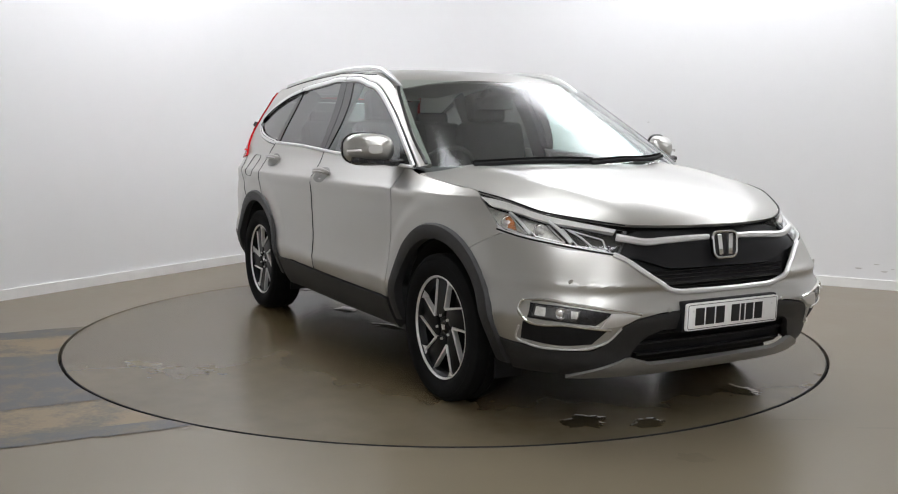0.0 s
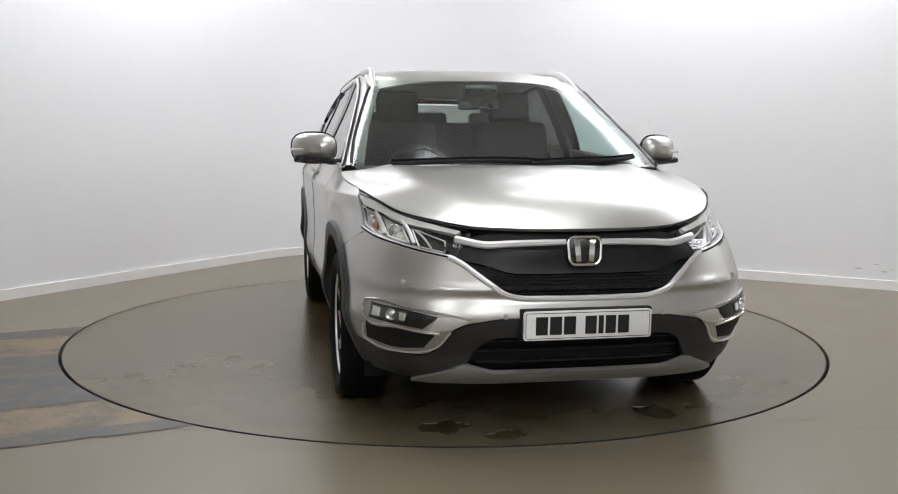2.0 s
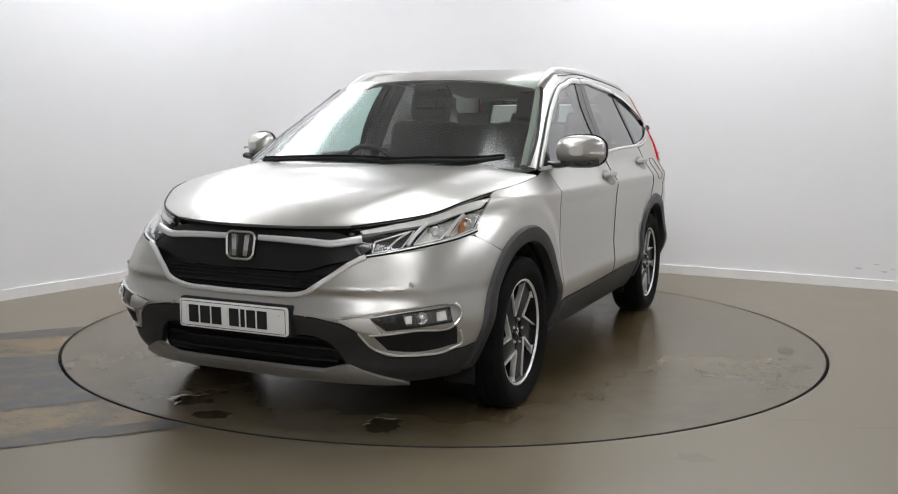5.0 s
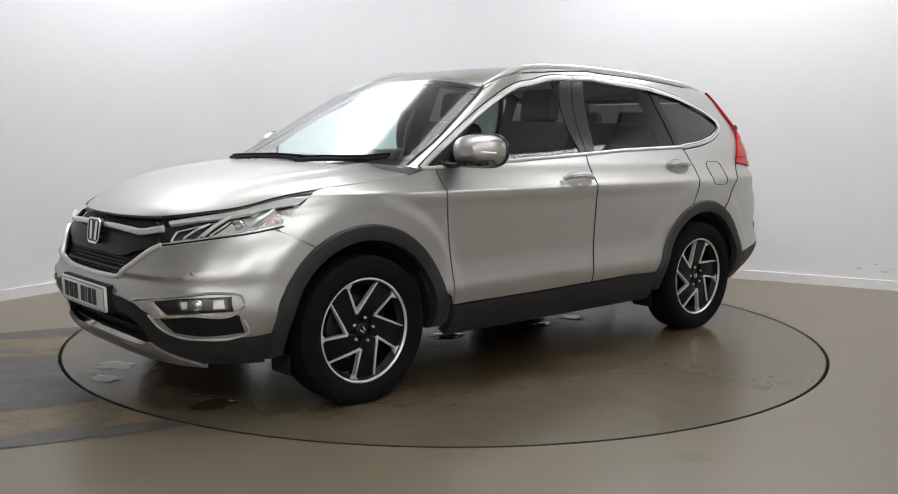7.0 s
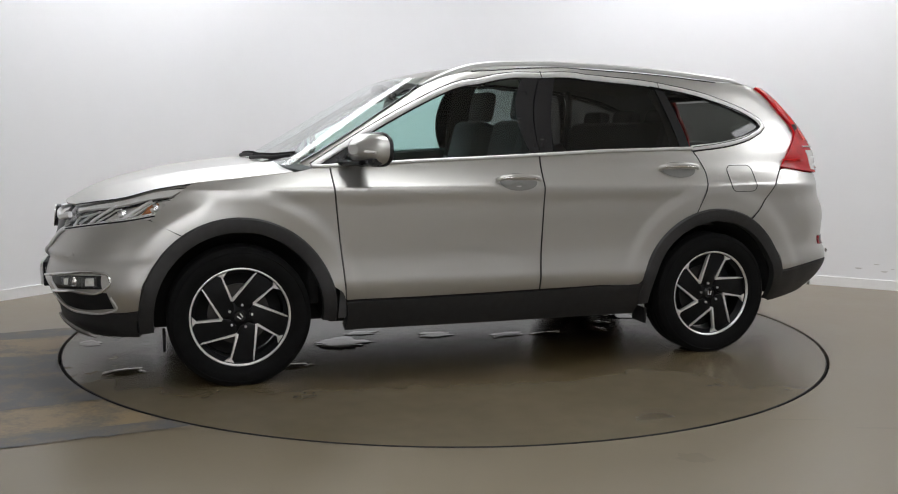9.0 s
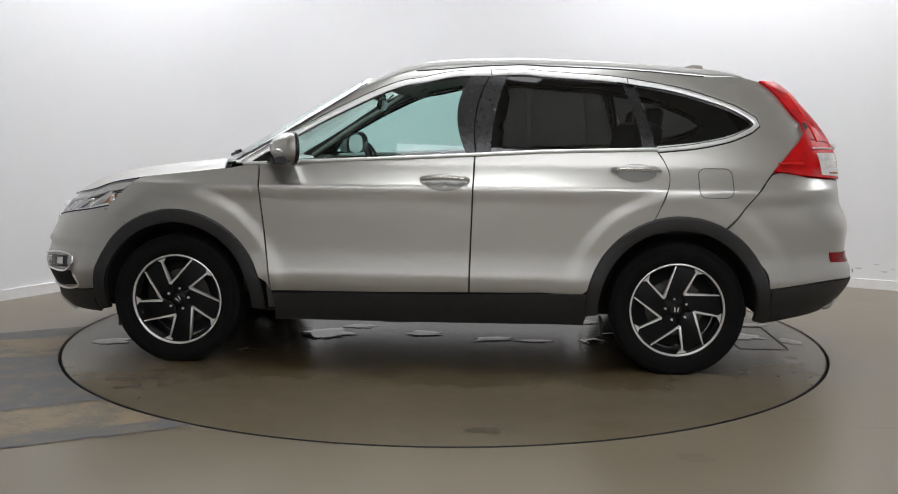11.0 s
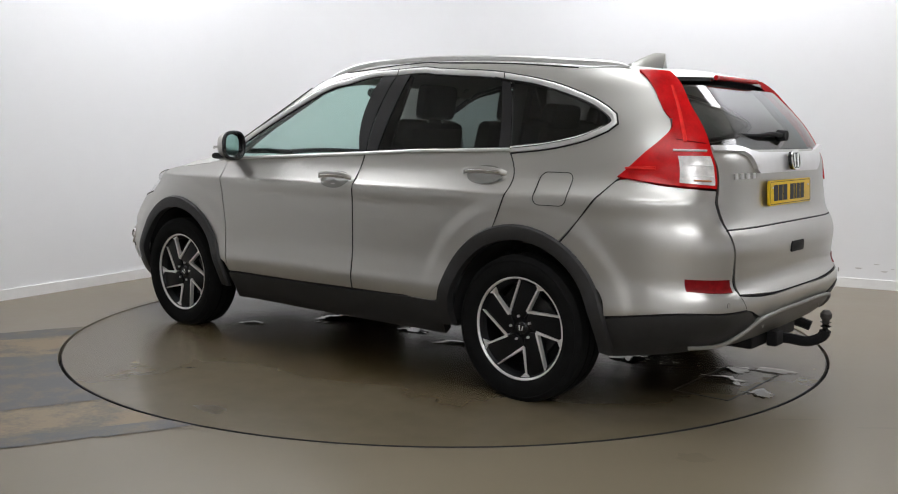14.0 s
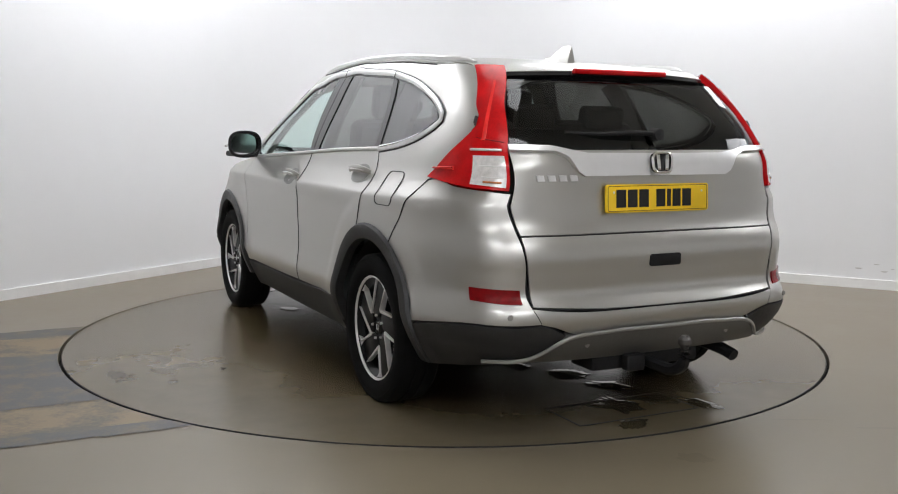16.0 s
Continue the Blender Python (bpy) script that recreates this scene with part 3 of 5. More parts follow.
def matched(a, b, n):
    """Rows resampled piece by piece, so that their corners stay matched."""
    out = []
    for c in (a, b):
        C = np.array(c, float)
        t = np.arange(len(C))
        s = np.linspace(0, len(C) - 1, n)
        T = np.gradient(C, axis=0)
        i = np.clip(s.astype(int), 0, len(C) - 2)
        u = (s - i)[:, None]
        out.append((2 * u**3 - 3 * u**2 + 1) * C[i] + (u**3 - 2 * u**2 + u) * T[i] + (3 * u**2 - 2 * u**3) * C[i + 1] + (u**3 - u**2) * T[i + 1])
    return out


def ring_panel(a, b, n, nv, upper, out=0.0, flange=.012, edges="btlr"):
    A, B = matched(a, b, n)
    G = np.stack([skin((A * (1 - t) + B * t)[:, 0], (A * (1 - t) + B * t)[:, 1], upper) for t in np.linspace(0, 1, nv)])
    return grid_mesh(G, flange, edges, out)


quarter_low = panel([arc(-WX, 71, 118, 7), [S(-1.237, .93), S(-1.45, .92), S(-1.662, .905)], [S(-1.255, 1.03), S(-1.5, 1.04), S(-1.775, 1.045)]], 24, 16, edges="blr", gap=0)
both("body_side", join(ring_panel(side_in, side_out, 150, 7, True, edges="b"), quarter_low), PAINT)

# doors, wings, bumpers
both("front_door", panel([[S(.799, .40), S(.25, .402), S(-.243, .41)], [S(.814, .55), S(.27, .55), S(-.246, .56)], [S(.846, .85), S(.3, .86), S(-.256, .87)], [S(.867, 1.064), S(.3, 1.090), S(-.262, 1.118)]], 48, 72), PAINT)
both("rear_door", panel([[S(-.247, .41), S(-.6, .417), S(-.845, .425)] + arc(-WX, 14, 72, 9)[1:], [S(-.252, .66), S(-.7, .70), S(-1.235, .93)], [S(-.260, .9), S(-.75, .94), S(-1.258, 1.03)], [S(-.266, 1.119), S(-.75, 1.141), S(-1.195, 1.155)]], 56, 72), PAINT)
both("front_wing", panel([arc(WX, 56, 163, 14) + [S(.815, .435), S(.802, .40)], [S(1.727, .815), S(1.67, .868), S(1.60, .930), S(1.545, .974), S(1.515, .985), S(1.42, .996), S(1.3, 1.010), S(1.15, 1.027), S(1.05, 1.038), S(.95, 1.057), S(.870, 1.066)]], 90, 44), PAINT)

fb_top = [S(1.578, .738), S(1.652, .777), S(1.724, .813), F(.70, .775), F(.58, .756), F(.505, .738), F(.42, .675), F(.31, .605), F(.16, .588), F(0, .586)]
fb_mid = [S(1.70, .607), S(1.80, .60), S(1.88, .62), F(.74, .62), F(.60, .61), F(.45, .59), F(.33, .562), F(.16, .556), F(0, .555)]
fb_low = [S(1.782, .385), S(1.84, .376), S(1.92, .369), F(.70, .360), F(.60, .372), F(.565, .41), F(.52, .475), F(.40, .510), F(.2, .521), F(0, .523)]
both("front_bumper", panel([fb_low, fb_mid, fb_top], 70, 24, edges="btl"), PAINT)
fc_low = [S(1.775, .245), S(1.82, .245), S(1.88, .245), F(.67, .245), F(.58, .25), F(.49, .285), F(.40, .42), F(.2, .44), F(0, .44)]
both("front_cladding", panel([fc_low, fb_low], 60, 14, out=.004, flange=.03), CLAD, "grey textured plastic lower bumper")
both("lower_intake", panel([[F(.50, .25), F(.2, .25), F(0, .25)], [F(.42, .43), F(.2, .45), F(0, .45)]], 20, 8, out=-.05, flange=.0), MATT)
skid = panel([[F(.655, .238), F(.50, .246), F(.3, .246), F(0, .246)], [F(.640, .258), F(.47, .335), F(.36, .300), F(0, .298)]], 40, 8, out=.016, flange=.02, sharp=True)
both("skid_plate", skid, SKID, "silver-grey skid plate")
for z in (.33, .37, .41):
    both("intake_slat", sweep(skin_curve([F(.42, z), F(.2, z), F(0, z)], 14, out=-.03), .03, .012), MATT)

rb = [[S(-1.771, .458), S(-1.9, .475), S(-2.06, .497), R(.70, .50), R(.58, .503)],
      [S(-1.718, .585), S(-1.9, .60), S(-2.08, .605), R(.70, .585), R(.615, .572)],
      [S(-1.628, .691), S(-1.86, .75), S(-2.06, .76), R(.70, .745), R(.632, .74)],
      [S(-1.542, .756), S(-1.602, .829), S(-1.664, .902), S(-1.72, .970), S(-1.782, 1.040), R(.80, 1.024), R(.70, 1.008), R(.658, 1.004)]]
both("rear_bumper", panel(rb, 44, 34), PAINT)
both("rear_bumper_bar", panel([[R(.58, .503), R(.53, .492), R(.46, .465), R(0, .46)], [R(.612, .565), R(.55, .556), R(.47, .548), R(0, .54)]], 24, 8, edges="bt", gap=0), PAINT)
both("rear_cladding", panel([[S(-1.745, .265), S(-1.9, .29), S(-2.02, .31), R(.62, .335), R(.52, .345)], [S(-1.778, .452), S(-1.9, .472), S(-2.06, .494), R(.66, .497), R(.57, .499), R(.47, .455)]], 40, 12, out=.004, flange=.03), CLAD, "grey textured plastic lower bumper")
both("rear_skid_plate", panel([[R(.60, .345), R(.3, .335), R(0, .33)], [R(.46, .452), R(.3, .457), R(0, .457)]], 24, 8, out=.014, flange=.04), SKID_DARK, "silver-grey skid plate")
both("skid_rim", sweep(skin_curve([R(.74, .352), R(.60, .362), R(.47, .445), R(.3, .462), R(0, .463)], 30, out=.016), .014, .016), SKID)

# sills and wheel arches
both("sill_cladding", panel([[S(.80, .235), S(-.2, .235), S(-.845, .24)], [S(.79, .30), S(-.2, .30), S(-.86, .31)], [S(.80, .393), S(-.2, .403), S(-.862, .42)]], 40, 12, out=.006, flange=.05), CLAD, "grey textured plastic sill")


def arch_trim(cx, a0, a1):
    n = 40
    rows = []
    for r, o in ((.402, -.03), (.405, .010), (.43, .018), (.466, .016), (.474, .004), (.474, -.01)):
        P = skin_curve(arc(cx, a0, a1, n, r), n, out=0)
        rows.append(P + np.array([0, o, 0]))
    return grid_mesh(np.stack(rows), 0)


both("wheel_arch_trim", arch_trim(WX, -9, 185), CLAD, "grey textured plastic wheel arch")
both("wheel_arch_trim", arch_trim(-WX, -5, 188), CLAD, "grey textured plastic wheel arch")
for cx in (WX, -WX):
    both("wheel_housing", moved(revolve([(.06, .55), (.40, .55), (.412, .60), (.412, .86)], 40, a0=-3, a1=183), pose(cx, 0, WZ)), LINER)

# bonnet: rows from the middle line to its edge
edge = skin_curve([F(.425, .866), F(.58, .890), F(.695, .916), S(1.70, .954), S(1.53, .985), S(1.3, 1.012), S(1.05, 1.040)], 44, out=-.001)
edge[:, 1] -= .003
mid = spline([(2.145, 0, .860), (2.09, 0, .893), (2.0, 0, .938), (1.89, 0, .976), (1.75, 0, 1.008), (1.6, 0, 1.031), (1.36, 0, 1.062), (1.165, 0, 1.078)], 44)
t = np.linspace(0, 1, 34)[None, :]
hx = edge[:, None, 0] + (mid[:, None, 0] - edge[:, None, 0]) * (1 - t**2.2)
hy = edge[:, None, 1] * t
hz = edge[:, None, 2] + (mid[:, None, 2] - edge[:, None, 2]) * (1 - t**3.2)
lift = np.clip((2.05 - hx) / .5, 0, 1) * .017
hz = hz + lift * np.exp(-((t - .70) / .10) ** 2)
Hl = np.stack([hx, hy, hz], -1)
hood = np.concatenate([Hl[:, :0:-1] * np.array([1, -1, 1]), Hl], 1)
piece("bonnet", grid_mesh(hood, .015), PAINT, car)
piece("bonnet_liner", grid_mesh(hood * np.array([.985, .97, 1]) - np.array([0, 0, .03]), 0), LINER, car)
cy_ = np.linspace(-1, 1, 31)
piece("cowl", grid_mesh(np.stack([np.stack([1.15 - .13 * np.abs(cy_) ** 2.2 - d, .70 * cy_, 1.052 - .02 * cy_**2 - .02 + .12 * d], -1) for d in (-.06, 0.0, .06, .14)]), 0), MATT, car)

# roof
xs = np.linspace(.40, -1.80, 46)
ROOF_MID = table((-1.9, 1.500), (-1.7, 1.540), (-1.3, 1.592), (-.8, 1.620), (-.3, 1.624), (.1, 1.594), (.3, 1.556), (.40, 1.528))
RE = table(*[(x, z) for x, z in reversed([(.40, 1.46)] + ROOF_EDGE[3:] + [(-1.80, 1.475)])])
tt = np.linspace(0, 1, 22)
rg = []
for x in xs:
    ze = float(RE(x))
    ye = float(skin(*[np.array(q) for q in S(min(x, SCREEN(ze) - .05), ze, True)], True)[1]) - .004
    rg.append(np.stack([x + 0 * tt, ye * tt, ze + (float(ROOF_MID(x)) - ze) * (1 - tt**3.0)], -1))
    if x > .06:
        rg[-1][:, 0] = x - .30 * (x - .06) / .34 * tt**4 * .6
rg = np.stack(rg)
roof = np.concatenate([rg[:, :0:-1] * np.array([1, -1, 1]), rg], 1)
piece("roof", grid_mesh(roof, .006), PAINT, car)
piece("headliner", grid_mesh(roof[2:-4] * np.array([1, .95, 1]) - np.array([0, 0, .035]), 0), BEIGE, car)

# glass
ws_rows = [[F(0, z, True), F(.4 * k, z, True), F(k, z, True)] for z, k in ((1.07, .800), (1.2, .762), (1.35, .695), (1.46, .643), (1.527, .590))]
ws = panel(ws_rows, 26, 20, upper=True, gap=0, flange=0, out=-.002)
piece("windscreen", join(ws, mirror(ws)), WINDSHIELD, car, "clear tinted windscreen glass").visible_shadow = False
both("screen_seal", sweep(skin_curve([F(.800, 1.082, True), F(.764, 1.2, True), F(.698, 1.35, True), F(.646, 1.46, True), F(.632, 1.482, True)], 30, True, out=.002), .018, .006), BLACK)


def between(top, low, x):
    zt = np.interp(-x, [-q[0] for q in top], [q[1] for q in top])
    zl = np.interp(-x, [-q[0] for q in low], [q[1] for q in low])
    return zl, zt


TOPC = [tuple(q) for q in spline(WIN_TOP + [WIN_LOW[0]], 80)]
LOWC = [tuple(q) for q in spline(BELT[:-1], 60)] + [tuple(q) for q in spline(list(reversed(WIN_LOW)), 30)]


def window(x0t, x0b, x1t, x1b, out=-.003, n=24, flange=0.0):
    """A pane between two slanting edges and the window outline."""
    low, top = [], []
    for i in range(n):
        s = i / (n - 1)
        xb, xt = x0b + (x1b - x0b) * s, x0t + (x1t - x0t) * s
        low.append((xb, between(TOPC, LOWC, xb)[0]))
        top.append((xt, between(TOPC, LOWC, xt)[1]))
    return panel([up(low), up(top)], n, 12, upper=True, out=out, gap=0, flange=flange)


for ob in both("front_side_window", window(.80, .80, -.245, -.235), GLASS, "green tinted side glass"):
    ob.visible_shadow = False
both("mirror_base", window(.95, .95, .70, .80, out=.001, n=10), BLACK)
both("door_pillar", window(-.235, -.225, -.335, -.268, out=.002, n=6, flange=.006), BLACK)
both("door_pillar", window(-.341, -.274, -.43, -.345, out=.002, n=6, flange=.006), BLACK)
for ob in both("rear_side_window", window(-.43, -.345, -1.02, -1.13), PRIVACY, "dark privacy glass"):
    ob.visible_shadow = False
both("door_pillar", window(-1.02, -1.13, -1.075, -1.19, out=.002, n=5, flange=.006), BLACK)
for ob in both("quarter_window", window(-1.08, -1.20, -1.70, -1.70), PRIVACY, "dark privacy glass"):
    ob.visible_shadow = False
both("quarter_seal", sweep(skin_curve(up([(-1.0, 1.505), (-1.35, 1.44), (-1.62, 1.345), (-1.68, 1.305), (-1.6, 1.24), (-1.4, 1.19), (-1.2, 1.165)]), 50, True, out=.001), .03, .006), BLACK)

# bright trim round the windows
both("window_gasket", sweep(skin_curve(up(WIN_TOP + WIN_LOW), 120, True, out=.001), .046, .008, up=(0, 1, .3)), BLACK, "black rubber edge of the window surround")
both("window_trim", sweep(skin_curve(up(WIN_TOP + WIN_LOW), 120, True, out=.005), .031, .014, up=(0, 1, .3)), SATIN, "bright chrome window surround")
both("belt_trim", sweep(skin_curve(up(BELT), 60, True, out=.006), .016, .018), SATIN, "bright chrome beltline strip")

both("roof_joint", sweep(skin_curve(up(ROOF_EDGE[3:-1]), 60, True, out=.001), .006, .006), MATT)
for x, z in ((-.337, 1.548), (-1.05, 1.506)):
    both("trim_joint", sweep(skin_curve(up([(x, z + .018), (x - .006, z - .018)]), 6, True, out=.0125), .005, .003, k=4), BLACK)

# roof rails
rail = []
for i in range(50):
    s = i / 49
    x = .33 - 2.00 * s
    ze = float(RE(x))
    ye = float(skin(*[np.array(q) for q in S(min(x, SCREEN(ze) - .05), ze, True)], True)[1])
    rail.append((x, ye - .045, ze + .004 + .023 * min(1, s / .14, (1 - s) / .10) ** .7))
both("roof_rail", sweep(rail, .034, .03, up=(0, 0, 1), taper=lambda s: min(1, .35 + s * 8, .35 + (1 - s) * 8)), SATIN, "satin silver roof rail")

# rear: gate, glass, lights, spoiler
gate_rows = [[R(0, .548), R(.3, .552), R(.607, .572)], [R(0, .70), R(.3, .70), R(.622, .71)], [R(0, .838), R(.3, .838), R(.640, .838)]]
gl = panel(gate_rows, 26, 16, edges="br", gap=0)
gu = panel([[R(0, .845), R(.3, .845), R(.640, .845)], [R(0, 1.0), R(.3, 1.0), R(.650, 1.0)], [R(0, 1.172), R(.3, 1.172), R(.648, 1.172)]], 26, 16, edges="btr", gap=0)
piece("tailgate", join(gl, mirror(gl), gu, mirror(gu)), PAINT, car)
# black strip along the fold paints in the shade of the crease
both("gate_crease_shade", sweep(skin_curve([R(.64, .841), R(.3, .841), R(0, .841)], 24, out=-.002), .006, .006), MATT)
both("gate_seam", sweep(skin_curve([R(0, .543), R(.3, .546), R(.612, .566), R(.634, .70), R(.650, .84), R(.656, 1.0)], 40, out=-.006, sharp=True), .005, .008), MATT)
rg_rows = [[R(0, 1.175), R(.35, 1.175), R(.645, 1.175)], [R(0, 1.3), R(.35, 1.3), R(.612, 1.3)], [R(0, 1.455), R(.3, 1.455), R(.545, 1.455)]]
rgl = panel(rg_rows, 26, 16, gap=0, flange=0, out=-.002)
piece("rear_window", join(rgl, mirror(rgl)), REAR_GLASS, car, "dark tinted rear window glass").visible_shadow = False
both("gate_bar", panel([[R(0, 1.068), R(.36, 1.068), R(.39, 1.085), R(.43, 1.140), R(.48, 1.160), R(.648, 1.164)], [R(0, 1.155), R(.34, 1.157), R(.40, 1.166), R(.5, 1.184), R(.648, 1.186)]], 60, 8, out=.020, flange=.03, edges="btr", sharp=True), GATE_CHROME, "satin chrome bar over the number plate")
sp = np.stack([np.stack([TAIL(1.5) + dx + .06 * (np.linspace(0, 1, 20)) ** 2.5 * 1.6, .555 * np.linspace(0, 1, 20), z - .012 * np.linspace(0, 1, 20) ** 2], -1) for dx, z in ((.10, 1.538), (.03, 1.524), (-.045, 1.498), (-.055, 1.482), (-.03, 1.468), (.04, 1.462))])
spl = np.concatenate([sp[:, :0:-1] * np.array([1, -1, 1]), sp], 1)
piece("rear_spoiler", grid_mesh(spl[2:], .0), BLACK, car, "gloss dark roof spoiler")
piece("spoiler_top", grid_mesh(spl[:3] + np.array([0, 0, .003]), .004), PAINT, car, "silver painted spoiler top")
bl = [(TAIL(1.5) - .052 + .04 * abs(y) ** 2, y, 1.497) for y in np.linspace(-.24, .24, 20)]
piece("high_brake_light", sweep(bl, .022, .022), RED, car, "red high-level brake light")

tl_rows = [[S(-1.775, 1.050), R(.80, 1.024), R(.664, 1.008)], [S(-1.868, 1.15), R(.755, 1.155), R(.650, 1.165)], [S(-1.930, 1.215), R(.725, 1.22), R(.634, 1.225)], [S(-1.960, 1.272), R(.69, 1.283), R(.618, 1.29)],
           [S(-1.902, 1.335), R(.655, 1.35), R(.598, 1.355)], [S(-1.838, 1.422), R(.612, 1.43), R(.560, 1.425)], [S(-1.738, 1.512), S(-1.765, 1.512), R(.52, 1.505)]]
tails = both("tail_light", panel(tl_rows, 48, 60, out=.013, flange=.03), RED, "tall red tail light wrapping round the corner")
for k, ob in enumerate(tails):
    f = (lambda v: v) if k == 0 else mirror
    piece("reversing_lens", f(panel([[R(.772, 1.030), R(.672, 1.020)], [R(.742, 1.145), R(.664, 1.145)]], 10, 8, out=.016, flange=.006)), CLEAR, ob, "clear reversing light lens")
    for z in (1.062, 1.105):
        piece("lens_rib", f(sweep(skin_curve([R(.735, z), R(.672, z)], 8, out=.017), .004, .004)), SATIN, ob)
    piece("amber_lamp", f(sweep(skin_curve([R(.735, 1.043), R(.685, 1.041)], 6, out=.016), .012, .008)), AMBER, ob, "amber indicator")
    piece("white_band", f(sweep(skin_curve([R(.74, 1.166), R(.668, 1.164)], 8, out=.014), .014, .010)), CLEAR, ob, "clear lens band")
    piece("light_guide", f(sweep(skin_curve([R(.705, 1.20), R(.672, 1.28), R(.632, 1.36), R(.588, 1.44)], 20, out=.0135), .016, .008, taper=lambda q: 1.2 - .5 * q)), RED_GLOW, ob, "bright red light guide")
    piece("light_guide", f(sweep(skin_curve([S(-1.935, 1.088), R(.812, 1.090), R(.785, 1.096)], 14, out=.0135), .020, .008)), RED_GLOW, ob, "bright red light guide")
    piece("inner_seam", f(sweep(skin_curve([S(-1.985, 1.212), R(.705, 1.207), R(.655, 1.194)], 16, out=.0135), .006, .004)), RED_DARK, ob)
both("corner_trim", panel(tl_rows, 16, 20, out=-.035, flange=0), TRIM)
both("rear_reflector", panel([[R(.805, .588), R(.72, .580), R(.645, .578)], [R(.805, .645), R(.72, .640), R(.648, .638)]], 16, 6, out=.006, flange=.012), RED_DARK, "dark red reflector")


def at(vf, P, Nv, spin=0):
    """Places a part made in the x-z plane (front towards +y) at P, facing Nv."""
    nv = Vector(Nv).normalized()
    xa = Vector((-nv.y, nv.x, 0)).normalized() if abs(nv.z) < .99 else Vector((1, 0, 0))
    xa = -xa
    za = xa.cross(nv)
    m = Matrix((xa, nv, za)).transposed().to_4x4()
    m.translation = Vector(P)
    return moved(vf, m)


def rounded(w, h, r, n=6, taper=0.0):
    pts = []
    for cx, cz, a in ((w / 2 - r, h / 2 - r, 0), (-w / 2 + r, h / 2 - r, 90), (-w / 2 + r, -h / 2 + r, 180), (w / 2 - r, -h / 2 + r, 270)):
        for i in range(n):
            f = radians(a + 90 * i / (n - 1))
            x, z = cx + r * math.cos(f), cz + r * math.sin(f)
            pts.append((x * (1 + taper * z / h), z))
    return pts


def plate(P, Nv, backing, label):
    ob = piece("number_plate", at(prism(rounded(.524, .114, .012), 0, .012, .001), P, Nv), backing, car, label)
    rim = [(x, .0125, z) for x, z in rounded(.508, .100, .008)]
    piece("plate_border", at(sweep(rim, .003, .001, k=4, up=(0, 1, 0), closed=True), P, Nv), INK, ob)
    x = -.168
    for w in (.046, .042, .020, .046, None, .048, .048, .048):
        if w is None:
            x += .030
            continue
        piece("plate_bar", at(prism([(x, -.036), (x + w, -.036), (x + w, .036), (x, .036)], .0115, .0135), P, Nv), INK, ob, smooth=False)
        x += w + .009
    for s in (-1, 1):
        piece("plate_screw", at(moved(revolve([(.0, .015), (.004, .0145), (.005, .012)], 10), pose(s * .225, 0, .025)), P, Nv), SATIN, ob)


plate((2.252, 0, .495), (1, 0, -.03), PLATE_W, "white front number plate with black bars")
piece("plate_holder", box(2.225, 0, .495, .05, .54, .126, .008), MATT, car)
plate((-2.212, 0, .978), (-1, 0, .05), PLATE_Y, "yellow rear number plate with black bars")


def badge(P, Nv, w, h):
    ob = piece("badge", at(prism(rounded(w, h, .028, taper=.12), -.01, .006, .003), P, Nv), BLACK, car, "plain chrome and black emblem")
    rim = [(x, .008, z) for x, z in rounded(w * .98, h * .98, .028, taper=.12)]
    piece("emblem_rim", at(sweep(rim, .011, .008, k=6, up=(0, 1, 0), closed=True), P, Nv), CHROME, ob)
    for s in (-1, 1):
        o = [(s * w * .11, -h * .37), (s * w * .27, -h * .39), (s * w * .33, h * .40), (s * w * .15, h * .38)]
        piece("emblem_bar", at(prism(o if s > 0 else o[::-1], .004, .011, .001), P, Nv), CHROME, ob)


piece("gate_handle", at(prism(rounded(.16, .05, .012), -.02, .004, .002), (-2.262, -.015, .728), (-1, 0, 0)), MATT, car, "dark recessed gate handle")
badge((2.192, 0, .777), (1, 0, .12), .135, .112)
badge((-2.232, 0, 1.122), (-1, 0, .12), .098, .082)
for x in (.405, .452, .500, .548):
    piece("name_mark", at(prism([(-.020, -.012), (.014, -.012), (.020, .012), (-.014, .012)], 0, .006, .001), (-2.201 + (x - .40) * .13, x, 1.062), (-1, 0, 0)), GATE_CHROME, car, "plain silver name mark")

# front: grille, headlights, fog lamps
gr_top = [F(.54, .80), F(.42, .845), F(.2, .853), F(0, .853)]
gr_low = [F(.54, .765), F(.42, .675), F(.31, .607), F(0, .590)]
both("grille", panel([gr_low, gr_top], 40, 12, out=-.028, flange=0, gap=0), MATT, "black honeycomb grille")
both("grille_surround", sweep(skin_curve([F(.53, .752), F(.49, .732), F(.42, .680), F(.35, .630), F(.30, .607), F(.15, .594), F(0, .592)], 50, out=.004), .020, .022), GATE_CHROME, "chrome strip under the grille")
both("grille_panel", panel([[F(.50, .745), F(.40, .725), F(.30, .695), F(.2, .69), F(0, .69)], [F(.545, .79), F(.42, .795), F(.3, .785), F(.2, .782), F(0, .782)]], 36, 8, out=-.004, flange=.02, gap=0), GRILLE_GREY, "dark grey grille panel")
both("grille_bar", sweep(skin_curve([F(.498, .813), F(.46, .806), F(.40, .796), F(.3, .800), F(.2, .804), F(.07, .806)], 40, out=.010), .020, .026, taper=lambda s: 1.2 - .30 * s), GATE_CHROME, "chrome grille bar")
